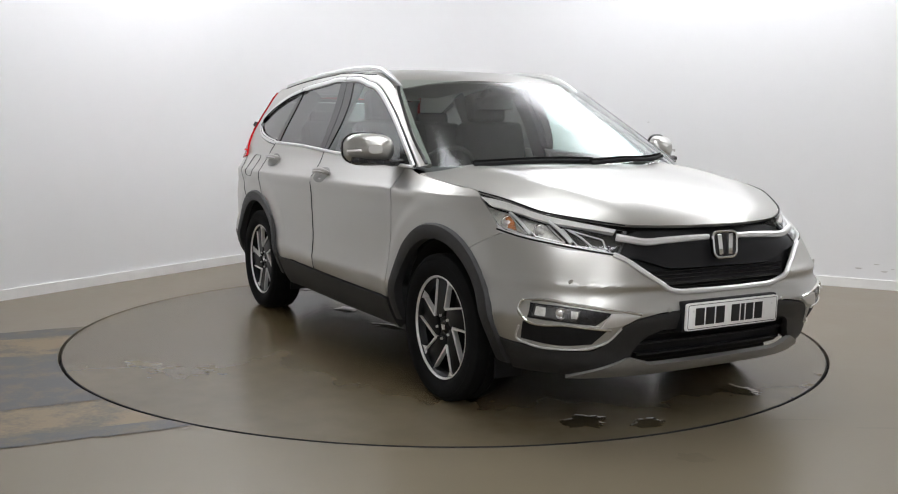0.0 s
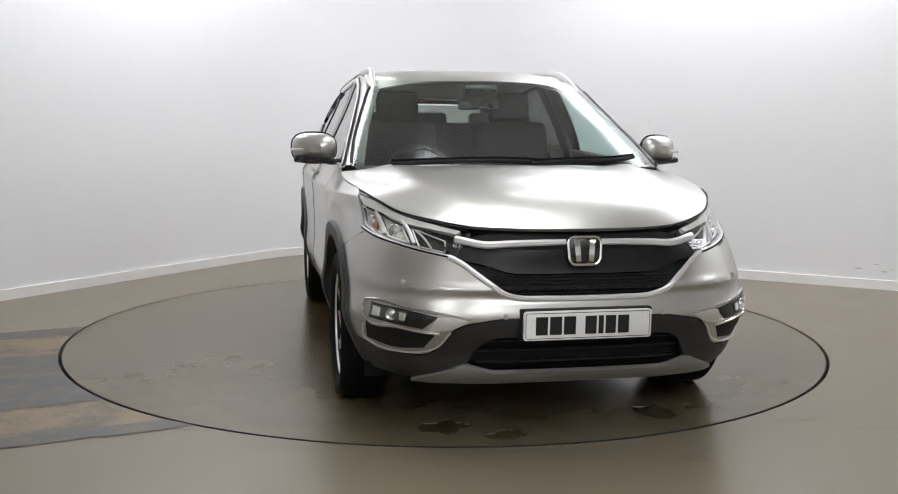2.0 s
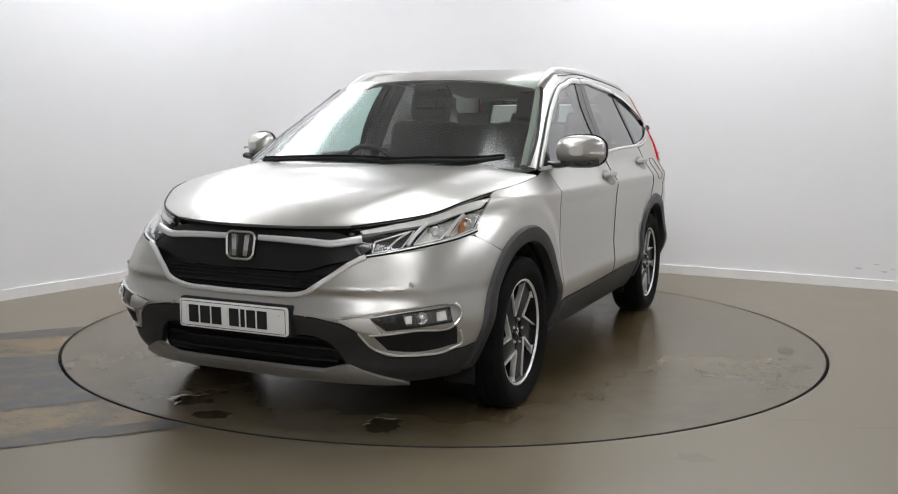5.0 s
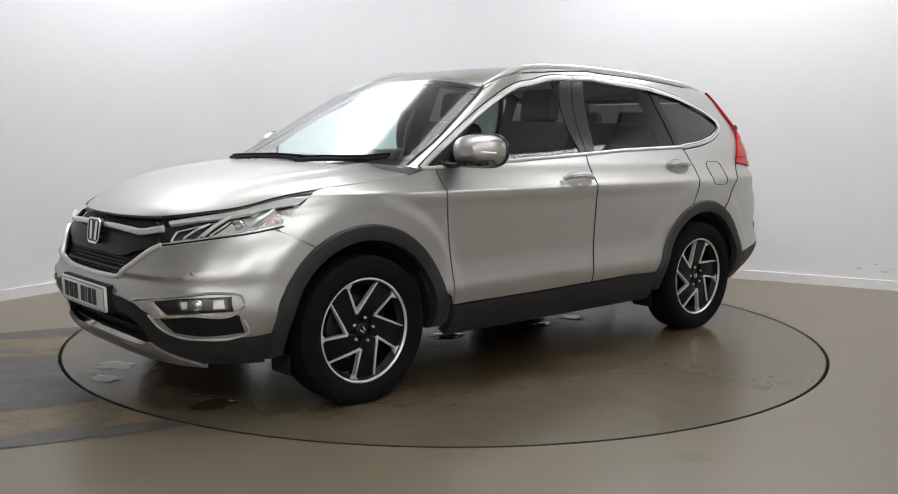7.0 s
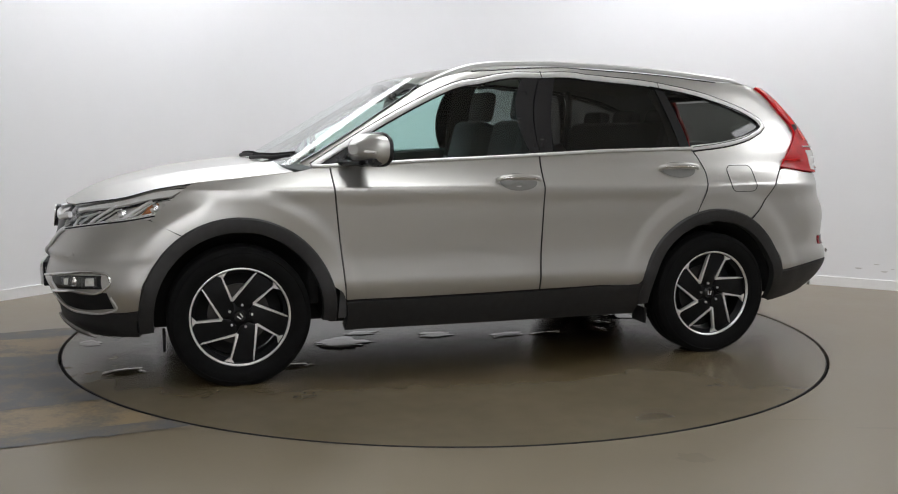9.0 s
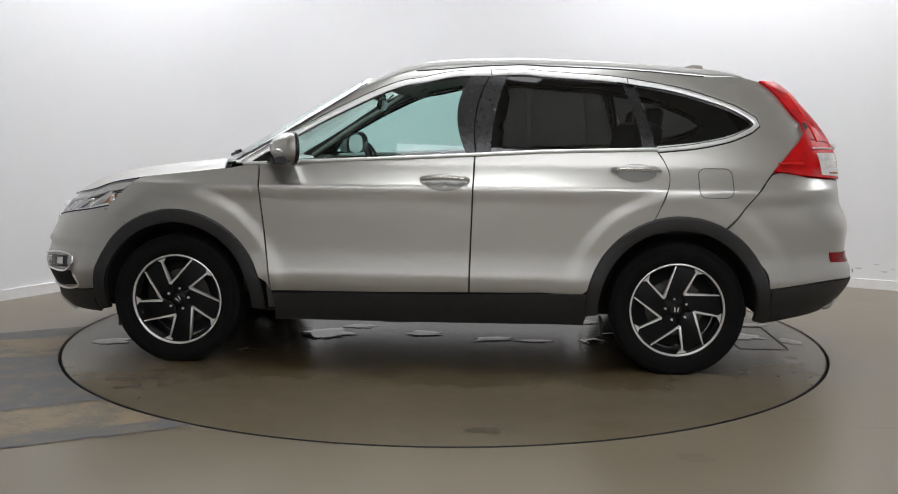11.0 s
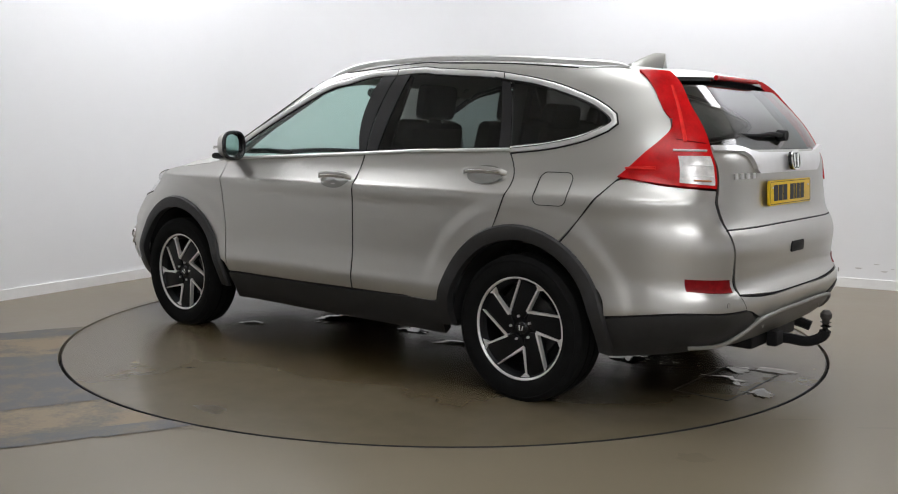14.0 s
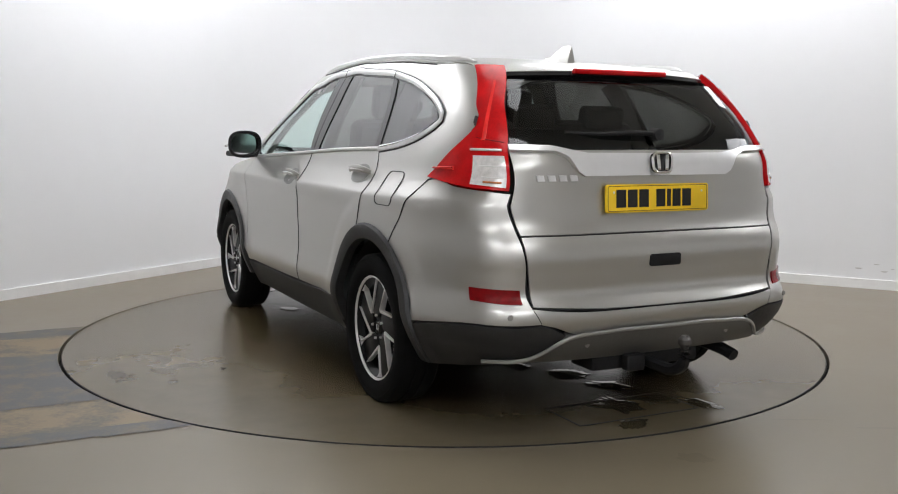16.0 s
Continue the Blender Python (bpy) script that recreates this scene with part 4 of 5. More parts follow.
for i in range(7):
    z = .607 + .013 * i
    both("grille_mesh", sweep(skin_curve([F(min(.50, .30 + .0125 * i * 1.1), z), F(.2, z), F(0, z)], 16, out=-.02), .012, .004, k=4), BLACK)
hl_low = [S(1.700, .832), S(1.80, .812), F(.70, .785), F(.60, .764), F(.505, .748)]
hl_mid = [S(1.635, .90), S(1.78, .878), F(.68, .85), F(.56, .825), F(.472, .805)]
hl_top = [S(1.535, .980), S(1.70, .951), F(.695, .912), F(.58, .886), F(.435, .862)]
lights = both("headlight", panel([hl_low, hl_mid, hl_top], 40, 16, out=-.055, flange=0, gap=.004), HOUSING, "swept-back clear headlight with chrome inside")
for k, ob in enumerate(lights):
    f = (lambda v: v) if k == 0 else mirror
    o = piece("lens", f(panel([hl_low, hl_mid, hl_top], 40, 16, out=.002, flange=0, gap=.002)), LENS, ob, "clear lens")
    o.visible_shadow = False
    piece("chrome_rim", f(sweep(skin_curve(hl_low, 40, out=-.006), .016, .02)), SATIN, ob)
    piece("daylight_strip", f(panel([[S(1.63, .922), S(1.72, .908), F(.695, .874), F(.58, .853), F(.49, .838)], [S(1.55, .968), S(1.70, .944), F(.695, .905), F(.58, .876), F(.470, .852)]], 40, 6, out=-.008, flange=.02)), DAYLIGHT, ob, "white daytime light strip")
    piece("indicator", f(panel([[S(1.735, .846), S(1.775, .838)], [S(1.690, .900), S(1.730, .894)]], 12, 10, out=-.022, flange=.02)), AMBER, ob, "amber indicator")
    for cell, finish in (([(.822, .848), (.766, .828), (.786, .908), (.832, .918)], LAMP_SHELL), ([(.746, .822), (.672, .804), (.696, .878), (.772, .898)], LAMP_SHELL), ([(.640, .794), (.545, .775), (.540, .820), (.655, .862)], HOUSING)):
        (ya, za), (yb, zb), (yc, zc), (yd, zd) = cell
        piece("reflector", f(panel([[F(ya, za), F(yb, zb)], [F(yd, zd), F(yc, zc)]], 14, 12, out=-.038, flange=.02)), finish, ob, "chrome reflector bowl")
        loop = [F(*q) for q in cell]
        piece("reflector_rim", f(sweep(skin_curve(loop + loop[:1], 49, out=-.022, sharp=True)[:-1], .006, .012, k=6, up=(1, .4, 0), closed=True)), GATE_CHROME, ob, "bright rim round the reflector")
    for lo, hi, w in (((.758, .825), (.778, .905), .014), ((.655, .800), (.684, .880), .016), ((.595, .788), (.640, .850), .008)):
        piece("light_blade", f(sweep(skin_curve([F(*lo), F((lo[0] + hi[0]) / 2 - .006, (lo[1] + hi[1]) / 2), F(*hi)], 10, out=-.014), w, .014, k=8, up=(1, .4, 0))), GATE_CHROME, ob, "bright slanted blade between the reflectors")
    for y, z in ((.795, .870), (.722, .848)):
        c = skin_curve([F(y + .012, z), F(y, z)], 2, out=-.032)[1]
        piece("projector", f(at(revolve([(.0, .016), (.008, .014), (.013, .004), (.014, -.01)], 20), c, (1, .45, 0))), CLEAR, ob, "round bulb cap")
        piece("projector_ring", f(at(revolve([(.014, -.006), (.022, .0), (.029, .008), (.032, .004), (.033, -.012)], 28), c, (1, .45, 0))), CHROME, ob, "chrome projector ring")
    piece("lower_strip", f(sweep(skin_curve([S(1.715, .846), S(1.80, .826), F(.70, .797), F(.63, .782)], 30, out=-.012), .010, .012)), CHROME, ob)
    piece("upper_strip", f(sweep(skin_curve([S(1.64, .916), S(1.72, .902), F(.695, .868), F(.58, .847), F(.48, .824)], 30, out=-.016), .006, .008)), BLACK, ob)
    piece("lens_seal", f(sweep(skin_curve(hl_low, 40, out=.0), .008, .010, k=4)), MATT, ob)
    piece("lens_seal", f(sweep(skin_curve(hl_top, 40, out=.0), .008, .008, k=4)), MATT, ob)
    piece("inner_mask", f(sweep(skin_curve([F(.512, .757), F(.478, .795), F(.445, .842)], 12, out=-.012), .026, .02)), BLACK, ob)

both("fog_recess", panel([[F(.625, .392), F(.72, .380), F(.822, .395)], [F(.585, .455), F(.70, .470), F(.835, .478)]], 24, 8, out=.002, flange=.004), MATT, "black fog lamp recess")
both("fog_pocket", panel([[F(.635, .474), F(.72, .482), F(.828, .490)], [F(.575, .527), F(.70, .548), F(.815, .556)]], 24, 8, out=.003, flange=.004), BLACK)
both("fog_trim", sweep(skin_curve([F(.462, .520), F(.58, .537), F(.70, .556), F(.80, .566), F(.830, .552), F(.840, .518), F(.832, .490), F(.72, .477), F(.63, .466), F(.575, .460)], 70, out=.008), .012, .012), CHROME, "chrome fog lamp surround")
both("fog_wing", panel([[F(.462, .514), F(.52, .482), F(.62, .463)], [F(.466, .520), F(.52, .527), F(.585, .527)]], 16, 6, out=.009, flange=.012), SATIN)
both("lower_trim", sweep(skin_curve([F(.535, .465), F(.575, .405), F(.63, .378), F(.72, .369), F(.80, .378), F(.830, .402), F(.838, .455)], 50, out=.006), .009, .009), SATIN)
lamps = both("fog_lamp", panel([[F(.70, .494), F(.818, .500)], [F(.685, .538), F(.808, .550)]], 12, 6, out=.006, flange=.006), HOUSING, "clear fog lamp with a chrome bulb")
c = skin_curve([F(.76, .520), F(.745, .520)], 2, out=.010)[1]
for k, ob in enumerate(lamps):
    f = (lambda v: v) if k == 0 else mirror
    piece("fog_bulb", f(at(revolve([(.0, .006), (.008, .005), (.014, -.002), (.022, .003), (.024, -.004)], 20), c, (1, .5, 0))), CHROME, ob, "round chrome fog bulb")
    piece("fog_reflector", f(panel([[F(.785, .502), F(.812, .504)], [F(.780, .541), F(.803, .544)]], 6, 5, out=.010, flange=.004)), LAMP_SHELL, ob)
    piece("fog_reflector", f(panel([[F(.700, .501), F(.720, .502)], [F(.692, .532), F(.718, .536)]], 6, 5, out=.010, flange=.004)), LAMP_SHELL, ob)
    piece("fog_lens", f(panel([[F(.70, .492), F(.820, .498)], [F(.683, .540), F(.810, .552)]], 12, 6, out=.020, flange=0)), LENS, ob, "clear lens").visible_shadow = False
for y, z in ((.705, .648), (.325, .528)):
    c = skin_curve([F(y + .02, z), F(y, z)], 2, out=.001)[1]
    both("parking_sensor", at(revolve([(.0, .004), (.009, .004), (.011, .001)], 16), c, (1, .35 * y, 0)), PAINT)
for y, z in ((.70, .535), (.36, .41)):
    c = skin_curve([R(y + .02, z), R(y, z)], 2, out=.012)[1]
    both("parking_sensor", at(revolve([(.0, .004), (.010, .004), (.012, .001)], 16), c, (-1, .2 * y, 0)), SKID)

# door handles, fuel flap, mirrors
for x0, z0, tilt in ((-.115, .982, .0), (-1.09, 1.040, .0)):
    c = skin_curve([S(x0 + .01, z0), S(x0, z0)], 2)[1]
    # no real hollow: an oval just proud of the door carries its shade as colour
    bowl = []
    for r, o in ((1.0, .0030), (.8, .0036), (.0, .004)):
        bowl.append([skin_curve([S(x0 + .105 * r * math.cos(f) + .01, z0 + .044 * r * math.sin(f)), S(x0 + .105 * r * math.cos(f), z0 + .044 * r * math.sin(f))], 2, out=o)[1] for f in np.linspace(0, 2 * math.pi, 28)])
    both("handle_bowl_shade", grid_mesh(np.array(bowl), 0), BOWL_SHADE, "darker patch with the handle recess's shade painted in")
    hp = [skin_curve([S(x0 + .125 - .25 * s + .01, z0 + .006), S(x0 + .125 - .25 * s, z0 + .006)], 2, out=.008 + .030 * math.sin(math.pi * min(1, max(0, s))) ** .5)[1] for s in np.linspace(0, 1, 20)]
    both("door_handle", sweep(hp, .018, .034, taper=lambda s: .6 + .4 * math.sin(math.pi * s) ** .4), PAINT)
    both("handle_strip", sweep([(p[0], p[1] + .009, p[2] - .002) for p in hp[2:-2]], .004, .006), CHROME)
fl = [skin_curve([S(-1.487 + .085 * a + .01, .992 + .072 * b), S(-1.487 + .085 * a, .992 + .072 * b)], 2, out=.0012)[1] for a, b in [(x / .085, z / .072) for x, z in rounded(.17, .144, .035)]]
piece("fuel_flap_seam", sweep(fl, .004, .004, k=4, up=(0, 1, 0), closed=True), MATT, car)
piece("fuel_flap_seam", mirror(sweep(fl, .004, .004, k=4, up=(0, 1, 0), closed=True)), MATT, car)
both("door_seam", sweep(skin_curve([S(-1.172, .785), S(-1.238, .93), S(-1.258, 1.03), S(-1.232, 1.10), S(-1.196, 1.153)], 30, out=.0005), .005, .005, k=4, up=(0, 1, 0)), MATT)
both("door_seam", sweep(skin_curve([S(-.245, .412), S(-.249, .56), S(-.258, .87), S(-.264, 1.117)], 20, out=.0005), .005, .005, k=4, up=(0, 1, 0)), MATT)
both("bumper_cut", sweep(skin_curve([S(-1.540, .755), S(-1.663, .9035), S(-1.780, 1.043)], 16, out=0), .006, .006, k=4, up=(0, 1, 0)), MATT)


def mirror_shell():
    """A door mirror's housing: a rounded shell, deeper ahead, open behind."""
    V, Fc = [], []
    n, m = 28, 10
    for i in range(m):
        s = i / (m - 1)
        x = .795 - .02 - .115 * s
        k = math.sin(math.pi / 2 * min(1, s * 1.25 + .08)) ** .6
        for j in range(n):
            f = 2 * math.pi * j / n
            c, d = math.cos(f), math.sin(f)
            y = .965 + .112 * k * math.copysign(abs(c) ** .72, c)
            z = 1.150 + .078 * k * math.copysign(abs(d) ** .72, d)
            x2 = x - .05 * (y - .965) / .11
            V.append((x2, y, z))
    for i in range(m - 1):
        for j in range(n):
            Fc.append((i * n + j, i * n + (j + 1) % n, (i + 1) * n + (j + 1) % n, (i + 1) * n + j))
    Fc.append(tuple(range(n)))
    V2 = [V[(m - 1) * n + j] for j in range(n)]
    return (V, Fc), V2


shell, rim = mirror_shell()
mirs = both("door_mirror", shell, PAINT, "silver door mirror")
for k, ob in enumerate(mirs):
    f = (lambda v: v) if k == 0 else mirror
    c = np.mean(rim, 0)
    gl_rim = [tuple(c + (np.array(p) - c) * .93 + np.array([.012, 0, 0])) for p in rim]
    piece("mirror_glass", f((gl_rim, [tuple(range(len(gl_rim) - 1, -1, -1))])), CHROME, ob, "mirror glass", smooth=False)
    piece("mirror_rim", f(sweep([tuple(c + (np.array(p) - c) * .97) for p in rim], .022, .020, up=(1, 0, 0), closed=True)), BLACK, ob)
    piece("mirror_foot", f(sweep([(.80, .83, 1.085), (.79, .88, 1.078), (.76, .93, 1.085), (.74, 1.02, 1.088)], .07, .034, taper=lambda s: 1 - .3 * s)), BLACK, ob, "black mirror foot")
    piece("mirror_under", f(sweep([(.735, .88, 1.088), (.72, .96, 1.083), (.69, 1.06, 1.092)], .085, .036)), BLACK, ob)
    piece("repeater", f(sweep([(.752, .93, 1.142), (.738, 1.0, 1.142), (.715, 1.06, 1.140), (.69, 1.082, 1.138)], .014, .014)), CLEAR, ob, "clear side repeater lamp")

# wipers, aerial, tow bar, exhaust, flaps
for P in ([(1.17, .08, 1.086), (1.155, .30, 1.098), (1.10, .55, 1.103), (1.03, .68, 1.115)], [(1.16, -.62, 1.082), (1.165, -.4, 1.092), (1.155, -.1, 1.098), (1.14, .12, 1.092)]):
    wiper = piece("wiper", sweep(spline(P, 24), .018, .022), MATT, car, "black windscreen wiper")
    piece("wiper_blade", sweep(spline(P, 24) + np.array([-.014, 0, .012]), .008, .02), RUBBER, wiper)
rw = piece("rear_wiper", sweep(spline([(-2.155, -.04, 1.235), (-2.16, .1, 1.243), (-2.15, .25, 1.236), (-2.125, .40, 1.24)], 20), .022, .018, taper=lambda s: 1.3 - .8 * s), MATT, car, "black rear wiper")
piece("wiper_hub", moved(revolve([(.0, -.03), (.024, -.025), (.028, .02)], 16), pose(-2.155, -.03, 1.235, 0, 0, -90)), MATT, rw)
fin = []
for s in np.linspace(0, 1, 14):
    fin.append((-1.36 - .20 * s, 0, float(ROOF_MID(-1.36 - .20 * s))))
fV, fF = [], []
for i, (x, y, z) in enumerate(fin):
    s = i / 13
    h = .072 * min(1, s / .72) ** .85 + .004
    w = .03 * (1 - .2 * s)
    for yy, zz in ((-w, -.02), (-w * .75, .012), (-.006, h * .8), (0, h), (.006, h * .8), (w * .75, .012), (w, -.02)):
        fV.append((x, yy, z + min(zz, h)))
for i in range(13):
    for j in range(6):
        fF.append((i * 7 + j, i * 7 + j + 1, (i + 1) * 7 + j + 1, (i + 1) * 7 + j))
fF.append(tuple(range(13 * 7, 14 * 7)))
piece("aerial_fin", (fV, fF), PAINT, car, "silver shark-fin aerial", sharp=60)
tow = piece("tow_bar", sweep(spline([(-2.05, 0, .30), (-2.25, 0, .285), (-2.36, 0, .29), (-2.41, 0, .325), (-2.415, 0, .385)], 24), .045, .05), MATT, car, "black swan-neck tow bar with steel ball")
piece("tow_ball", moved(revolve([(.0, .0), (.014, 0), (.017, .02), (.026, .032), (.026, .05), (.014, .066), (.0, .068)], 20), pose(-2.415, 0, .375, 90)), DISC, tow, "steel tow ball")
piece("tow_socket", box(-2.22, .10, .30, .05, .09, .07, .012), MATT, tow)
piece("tow_bracket", box(-2.10, 0, .30, .16, .55, .07, .012), MATT, tow)
ex = piece("exhaust", sweep(spline([(-1.6, -.45, .30), (-2.0, -.46, .29), (-2.13, -.47, .28), (-2.19, -.48, .262)], 16), .06, .05), MATT, car, "dark exhaust tail pipe")
for cx in (WX + .355, -WX + .375):
    both("air_deflector", box(cx, .74, .215, .014, .14, .09, .004), MATT, "black rubber air deflector")

# shell behind the panels, floor pan, inside


def liner(z0, z1, xa, xb, nz=5):
    G = []
    for z in np.linspace(z0, z1, nz):
        G.append([skin(np.array(S(x, z)[0]), np.array(z)) - np.array([0, .028, 0]) for x in np.linspace(xa, xb, 30)])
    return grid_mesh(np.array(G), 0)


both("door_lining", liner(.30, 1.05, .83, -.84, 10), TRIM, "dark door lining")
both("side_liner", liner(.80, .95, 1.60, .83), LINER)
both("side_liner", liner(.82, 1.10, -.84, -1.9), LINER)
fl_ = panel([[F(y, .30) for y in (0, .4, .7)], [F(y, .84) for y in (0, .4, .7)]], 16, 6, out=-.09, flange=0, gap=0)
piece("front_liner", join(fl_, mirror(fl_)), LINER, car)
rl_ = panel([[R(y, .30) for y in (0, .4, .72)], [R(y, 1.16) for y in (0, .4, .66)]], 16, 6, out=-.04, flange=0, gap=0)
piece("rear_liner", join(rl_, mirror(rl_)), LINER, car)
piece("floor_pan", join(box(0.0, 0, .29, 3.5, 1.1, .10, .02), box(-.0, 0, .31, 1.75, 1.58, .08, .02), box(-1.95, 0, .42, .35, 1.3, .1, .02), box(1.82, 0, .33, .2, .9, .08, .02)), LINER, car)
piece("under_tray", box(1.68, 0, .245, .62, 1.0, .03, .008), LINER, car)
piece("bulkhead", box(.95, 0, .70, .06, 1.62, .66, .02), LINER, car)
piece("boot_floor", box(-1.5, 0, .72, 1.2, 1.2, .05, .02), TRIM, car)
for cx in (WX, -WX):
    piece("axle", moved(revolve([(.0, -.7), (.035, -.7), (.035, .7), (.0, .7)], 12), pose(cx, 0, WZ - .02)), LINER, car)

dash_prof = spline([(1.02, 1.045), (.85, 1.065), (.72, 1.06), (.64, 1.02), (.62, .93), (.68, .75), (.74, .55)], 24)
DG = np.stack([np.stack([p[0] - .06 * np.abs(np.linspace(-1, 1, 20)) ** 3 + 0 * np.linspace(-1, 1, 20), .76 * np.linspace(-1, 1, 20), p[1] - .012 * np.linspace(-1, 1, 20) ** 2], -1) for p in dash_prof])
piece("dashboard", grid_mesh(DG, 0), TRIM, car, "dark grey dashboard")
wheel_c = Matrix.Translation((.42, -.37, .985)) @ Euler((0, radians(-66), 0)).to_matrix().to_4x4()
ring = [wheel_c @ Vector((.185 * math.cos(f), .185 * math.sin(f), 0)) for f in np.linspace(0, 2 * math.pi, 40)[:-1]]
steer = piece("steering_wheel", sweep(ring, .028, .028, up=(1, 0, .4), closed=True), MATT, car, "black steering wheel")
piece("wheel_boss", moved(join(box(0, 0, 0, .13, .15, .05, .02), box(0, .11, 0, .05, .14, .03, .01), box(0, -.11, 0, .05, .14, .03, .01), box(.10, 0, -.0, .14, .05, .03, .01)), wheel_c), MATT, steer)
piece("interior_mirror", box(.34, 0, 1.40, .03, .24, .07, .025, m=Matrix.Rotation(radians(-15), 4, "Y")), BLACK, car, "black rear-view mirror")
piece("sensor_housing", box(.385, 0, 1.462, .12, .20, .05, .02, m=Matrix.Rotation(radians(-30), 4, "Y")), BLACK, car)


def seat(x, y, wide, back_z, name="seat"):
    s = piece(name, box(x + .05, y, .66, .50, wide, .18, .06), SEAT, car, "dark grey fabric seat")
    piece("backrest", box(x - .27, y, .98, .15, wide * .96, .66, .065, m=Matrix.Rotation(radians(-14), 4, "Y")), SEAT, s)
    return s


for y in (.37, -.37):
    s = seat(.02, y, .50, 1.0)
    piece("headrest", box(-.37, y, 1.40, .09, .27, .19, .045, m=Matrix.Rotation(radians(-10), 4, "Y")), SEAT, s)
    for d in (-.06, .06):
        piece("headrest_post", sweep([(-.355, y + d, 1.25), (-.365, y + d, 1.36)], .012, .012), SATIN, s)
s = seat(-.85, 0, 1.30, 1.0, "rear_bench")
for y in (.42, 0, -.42):
    piece("headrest", box(-1.22, y, 1.31, .09, .25, .14, .04, m=Matrix.Rotation(radians(-10), 4, "Y")), SEAT, s)
for sgn in (1, -1):
    piece("pillar_trim", sweep([(-.31, sgn * .775, 1.08), (-.31, sgn * .69, 1.3), (-.31, sgn * .57, 1.53)], .03, .15, up=(1, 0, 0)), MATT, car)
    piece("screen_pillar_trim", sweep([(.93, sgn * .75, 1.07), (.64, sgn * .69, 1.26), (.30, sgn * .60, 1.46), (.12, sgn * .53, 1.53)], .04, .03), PILLAR, car)
    piece("rear_pillar_trim", sweep([(-1.15, sgn * .75, 1.14), (-1.12, sgn * .65, 1.36), (-1.08, sgn * .56, 1.50)], .10, .03, up=(1, 0, 0)), TRIM, car)


# ---- wheels ----
def tyre_mesh():
    prof = [(.243, -.085), (.262, -.10), (.300, -.108), (.328, -.100), (.342, -.085), (.345, -.06), (.345, -.032), (.338, -.030), (.338, -.022), (.345, -.020), (.345, .02), (.338, .022), (.338, .030), (.345, .032), (.345, .06), (.342, .085), (.328, .100), (.318, .1055), (.315, .1035), (.300, .108), (.270, .1035), (.266, .1015), (.262, .10), (.243, .088)]
    return revolve(prof, 96)


def polar(r, a):
    return (-r * math.cos(radians(a)), r * math.sin(radians(a)))


def bar2(p, q, w0, w1, t0, t1):
    """A tapering bar between two places of the wheel's face."""
    p, q = np.array(p), np.array(q)
    d = (q - p) / np.linalg.norm(q - p)
    n = np.array([-d[1], d[0]])
    return prism([p + n * w0 / 2, p - n * w0 / 2, q - n * w1 / 2, q + n * w1 / 2], t0, t1, .002)


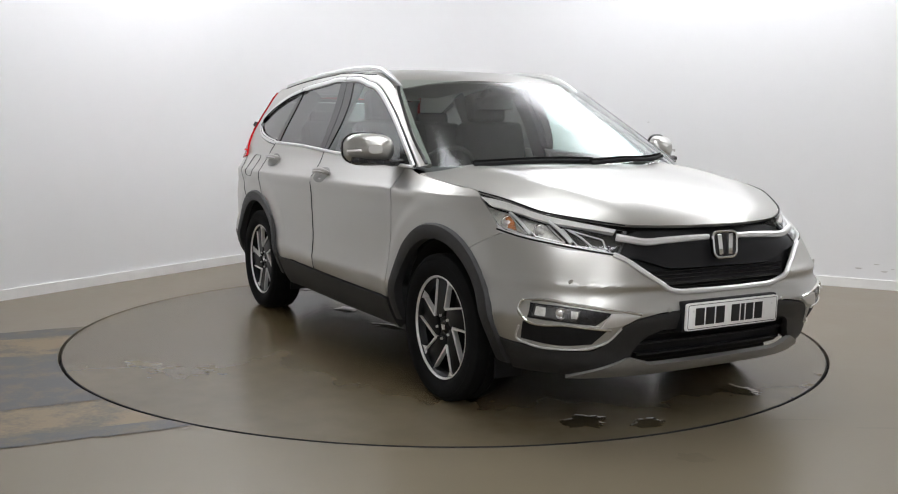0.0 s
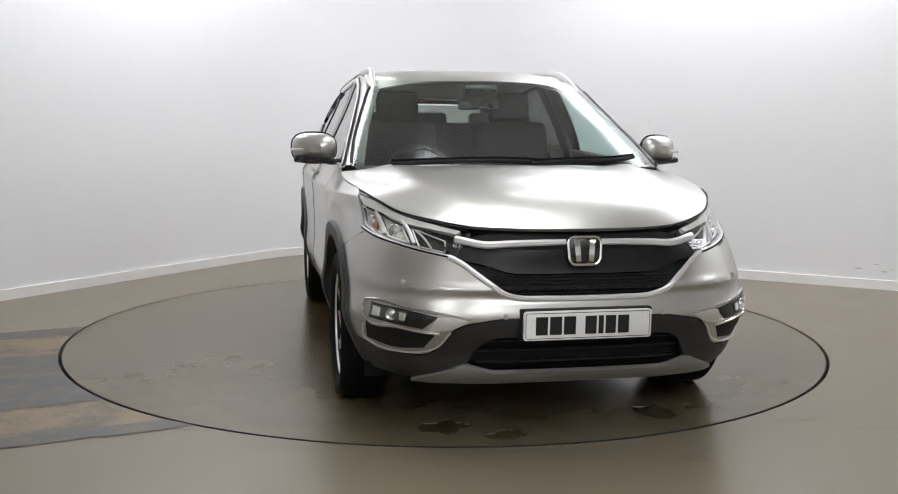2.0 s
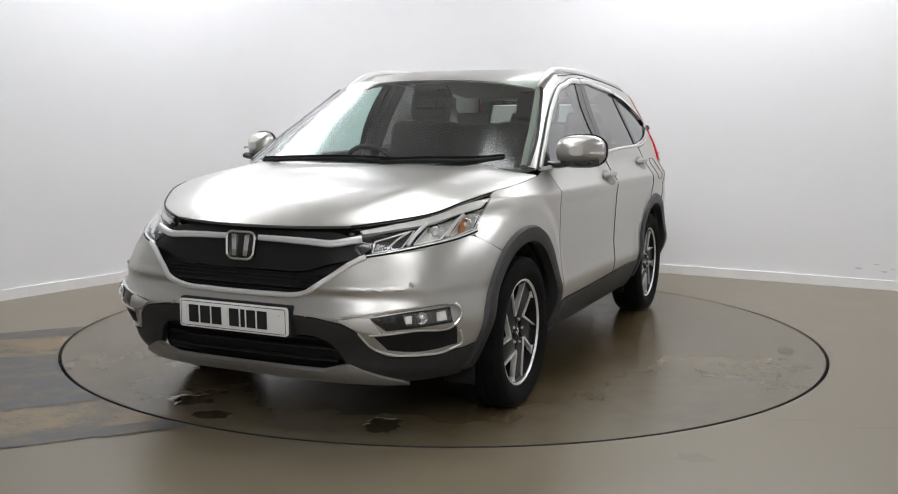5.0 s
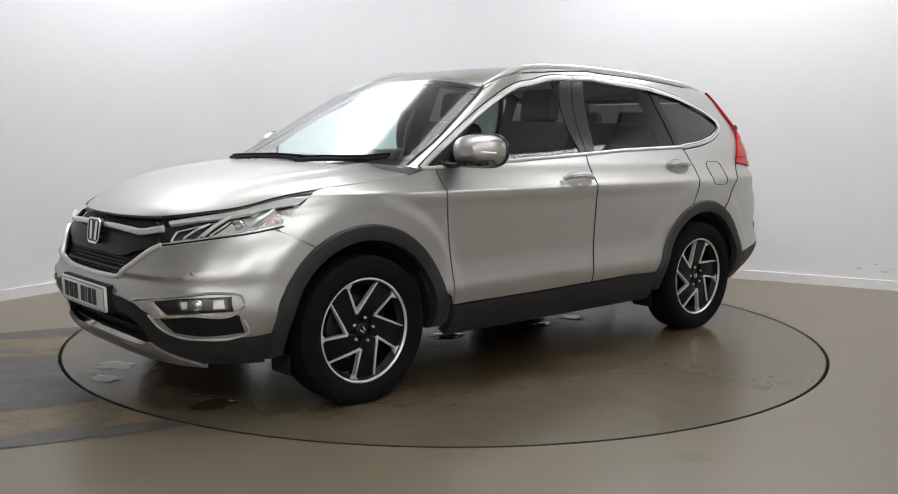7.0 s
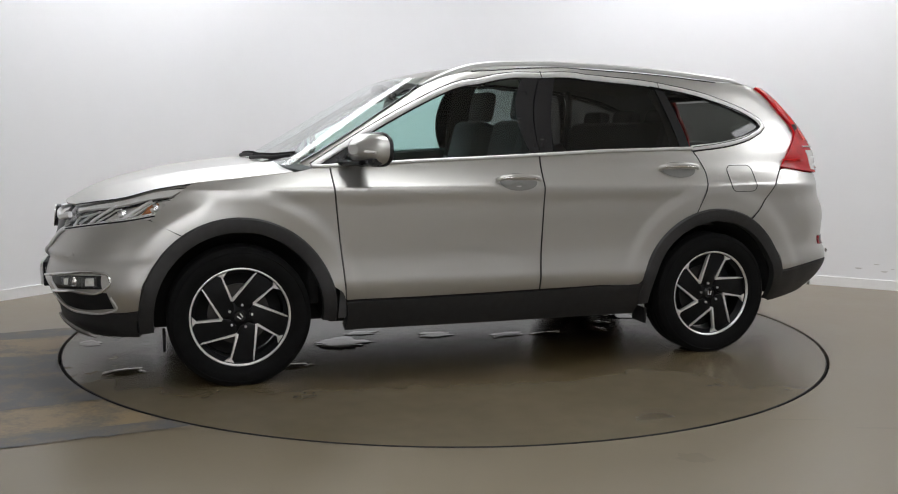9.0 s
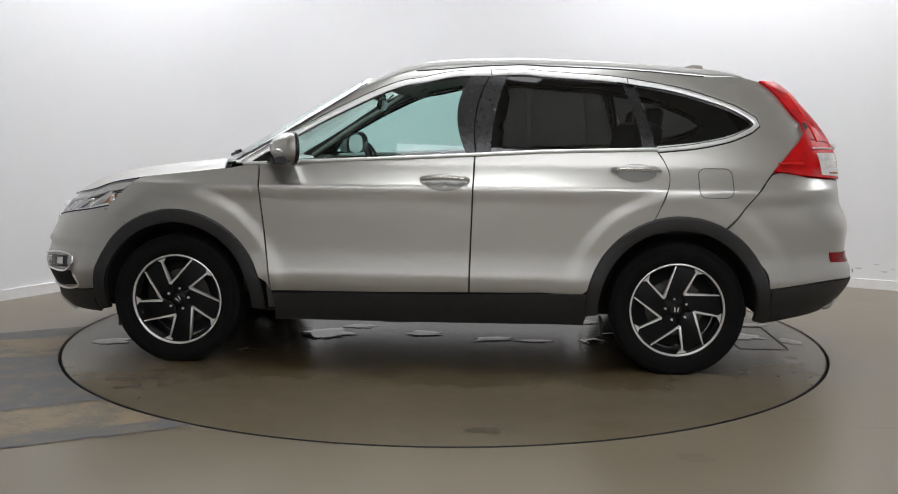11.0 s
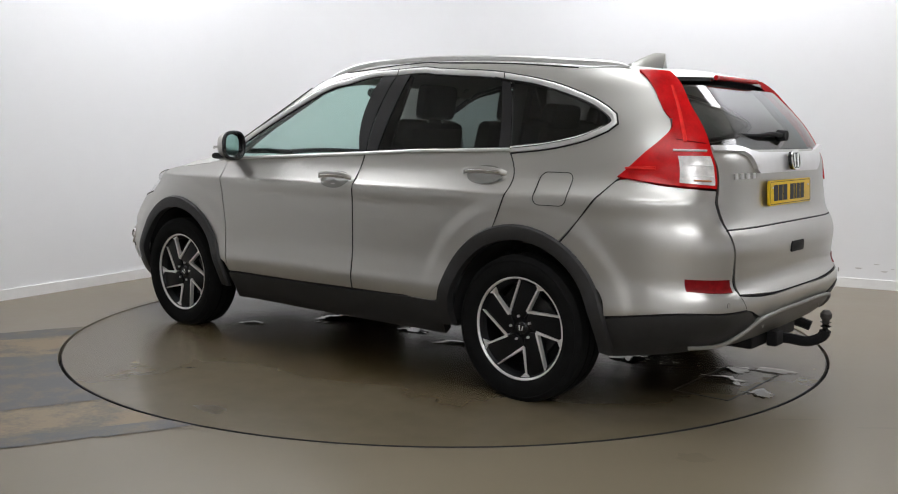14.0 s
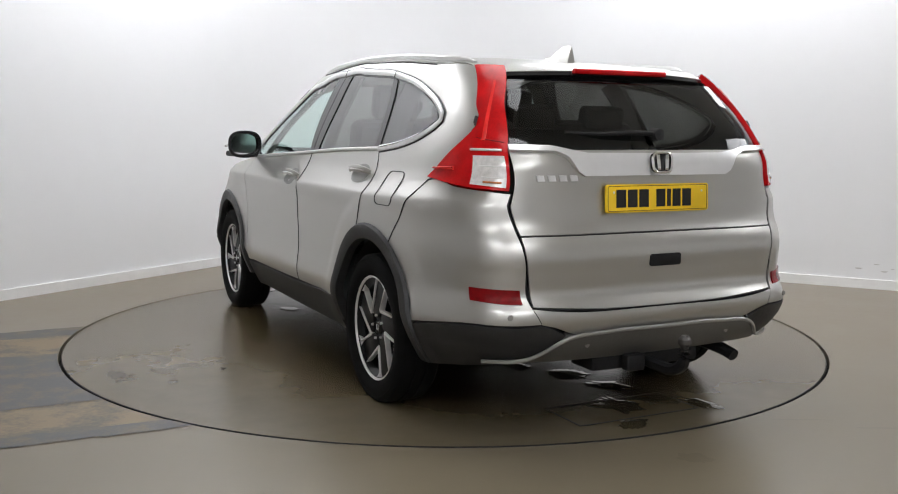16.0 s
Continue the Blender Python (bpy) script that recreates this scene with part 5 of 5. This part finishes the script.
def make_wheel(x, side, spin):
    w = new("wheel")
    w.parent = car
    w.matrix_basis = pose(x, side * .803, WZ)
    w["label"] = "five-spoke black and machined alloy wheel with black tyre"
    g = lambda v: moved(v, pose(0, 0, 0, 0, 0, 0 if side > 0 else 180) @ pose(0, 0, 0, 0, spin, 0))
    piece("tyre", g(tyre_mesh()), RUBBER, w, "black rubber tyre")
    piece("rim", g(revolve([(.243, -.085), (.225, -.08), (.215, -.03), (.212, .05), (.228, .072), (.235, .080), (.2385, .086), (.243, .088), (.246, .086)], 72)), ALLOY_DARK, w)
    piece("rim_edge", g(revolve([(.232, .080), (.233, .085), (.2385, .0895), (.2425, .088), (.2425, .08)], 96)), ALLOY, w, "machined silver rim edge")
    piece("brake_disc", g(revolve([(.05, -.02), (.15, -.02), (.15, -.008), (.05, -.008)], 48)), DISC, w, "dark steel brake disc")
    piece("back_plate", g(revolve([(.0, -.045), (.21, -.045)], 40)), LINER, w)
    piece("hub", g(revolve([(.0, .062), (.03, .062), (.034, .058), (.07, .052), (.085, .04), (.085, -.03)], 40)), ALLOY_DARK, w)
    cap = piece("centre_cap", g(revolve([(.0, .068), (.026, .067), (.031, .062)], 32)), BLACK, w, "black centre cap")
    for s in (-1, 1):
        piece("emblem_bar", g(prism([(s * .006 - .003, -.012), (s * .006 + .003, -.012), (s * .010 + .003, .012), (s * .010 - .003, .012)], .066, .0695)), ALLOY, cap, smooth=False)
    for i in range(5):
        a = 144 + 72 * i
        # broad black spoke between two windows
        o = [polar(.05, a + 10), polar(.088, a - 2), polar(.228, a - 3), polar(.231, a + 9), polar(.228, a + 24), polar(.088, a + 68), polar(.05, a + 60)]
        piece("spoke", g(prism(o, .02, .066, .003)), ALLOY_DARK, w)
        apex = polar(.088, a)
        piece("spoke_edge", g(join(bar2(apex, polar(.232, a - 3), .012, .007, .05, .074), bar2(apex, polar(.232, a - 47), .012, .006, .05, .073), prism([polar(.230, a - 11), polar(.230, a + 2), polar(.208, a - 4)], .05, .075, .001))), ALLOY, w, "machined silver spoke edge")
        n = polar(.057, a + 36)
        piece("wheel_nut", g(moved(revolve([(.0, .076), (.006, .075), (.008, .05)], 8), pose(n[0], 0, n[1]))), SATIN, w)


for x, side, spin in ((WX, 1, 44), (-WX, 1, -5), (WX, -1, 7), (-WX, -1, 30)):
    make_wheel(x, side, spin)


# ---- what moves ----
def motions():
    rows_t, rows_c = [], []
    for t, a in TURN:
        rows_t.append((t, pose(0, 0, 0, 0, 0, a)))
        rows_c.append((t, pose(0, 0, 0, 0, 0, a) @ pose(-AXIS[0], -AXIS[1], 0)))
    walk(turntable, rows_t)
    walk(car, rows_c)


motions()
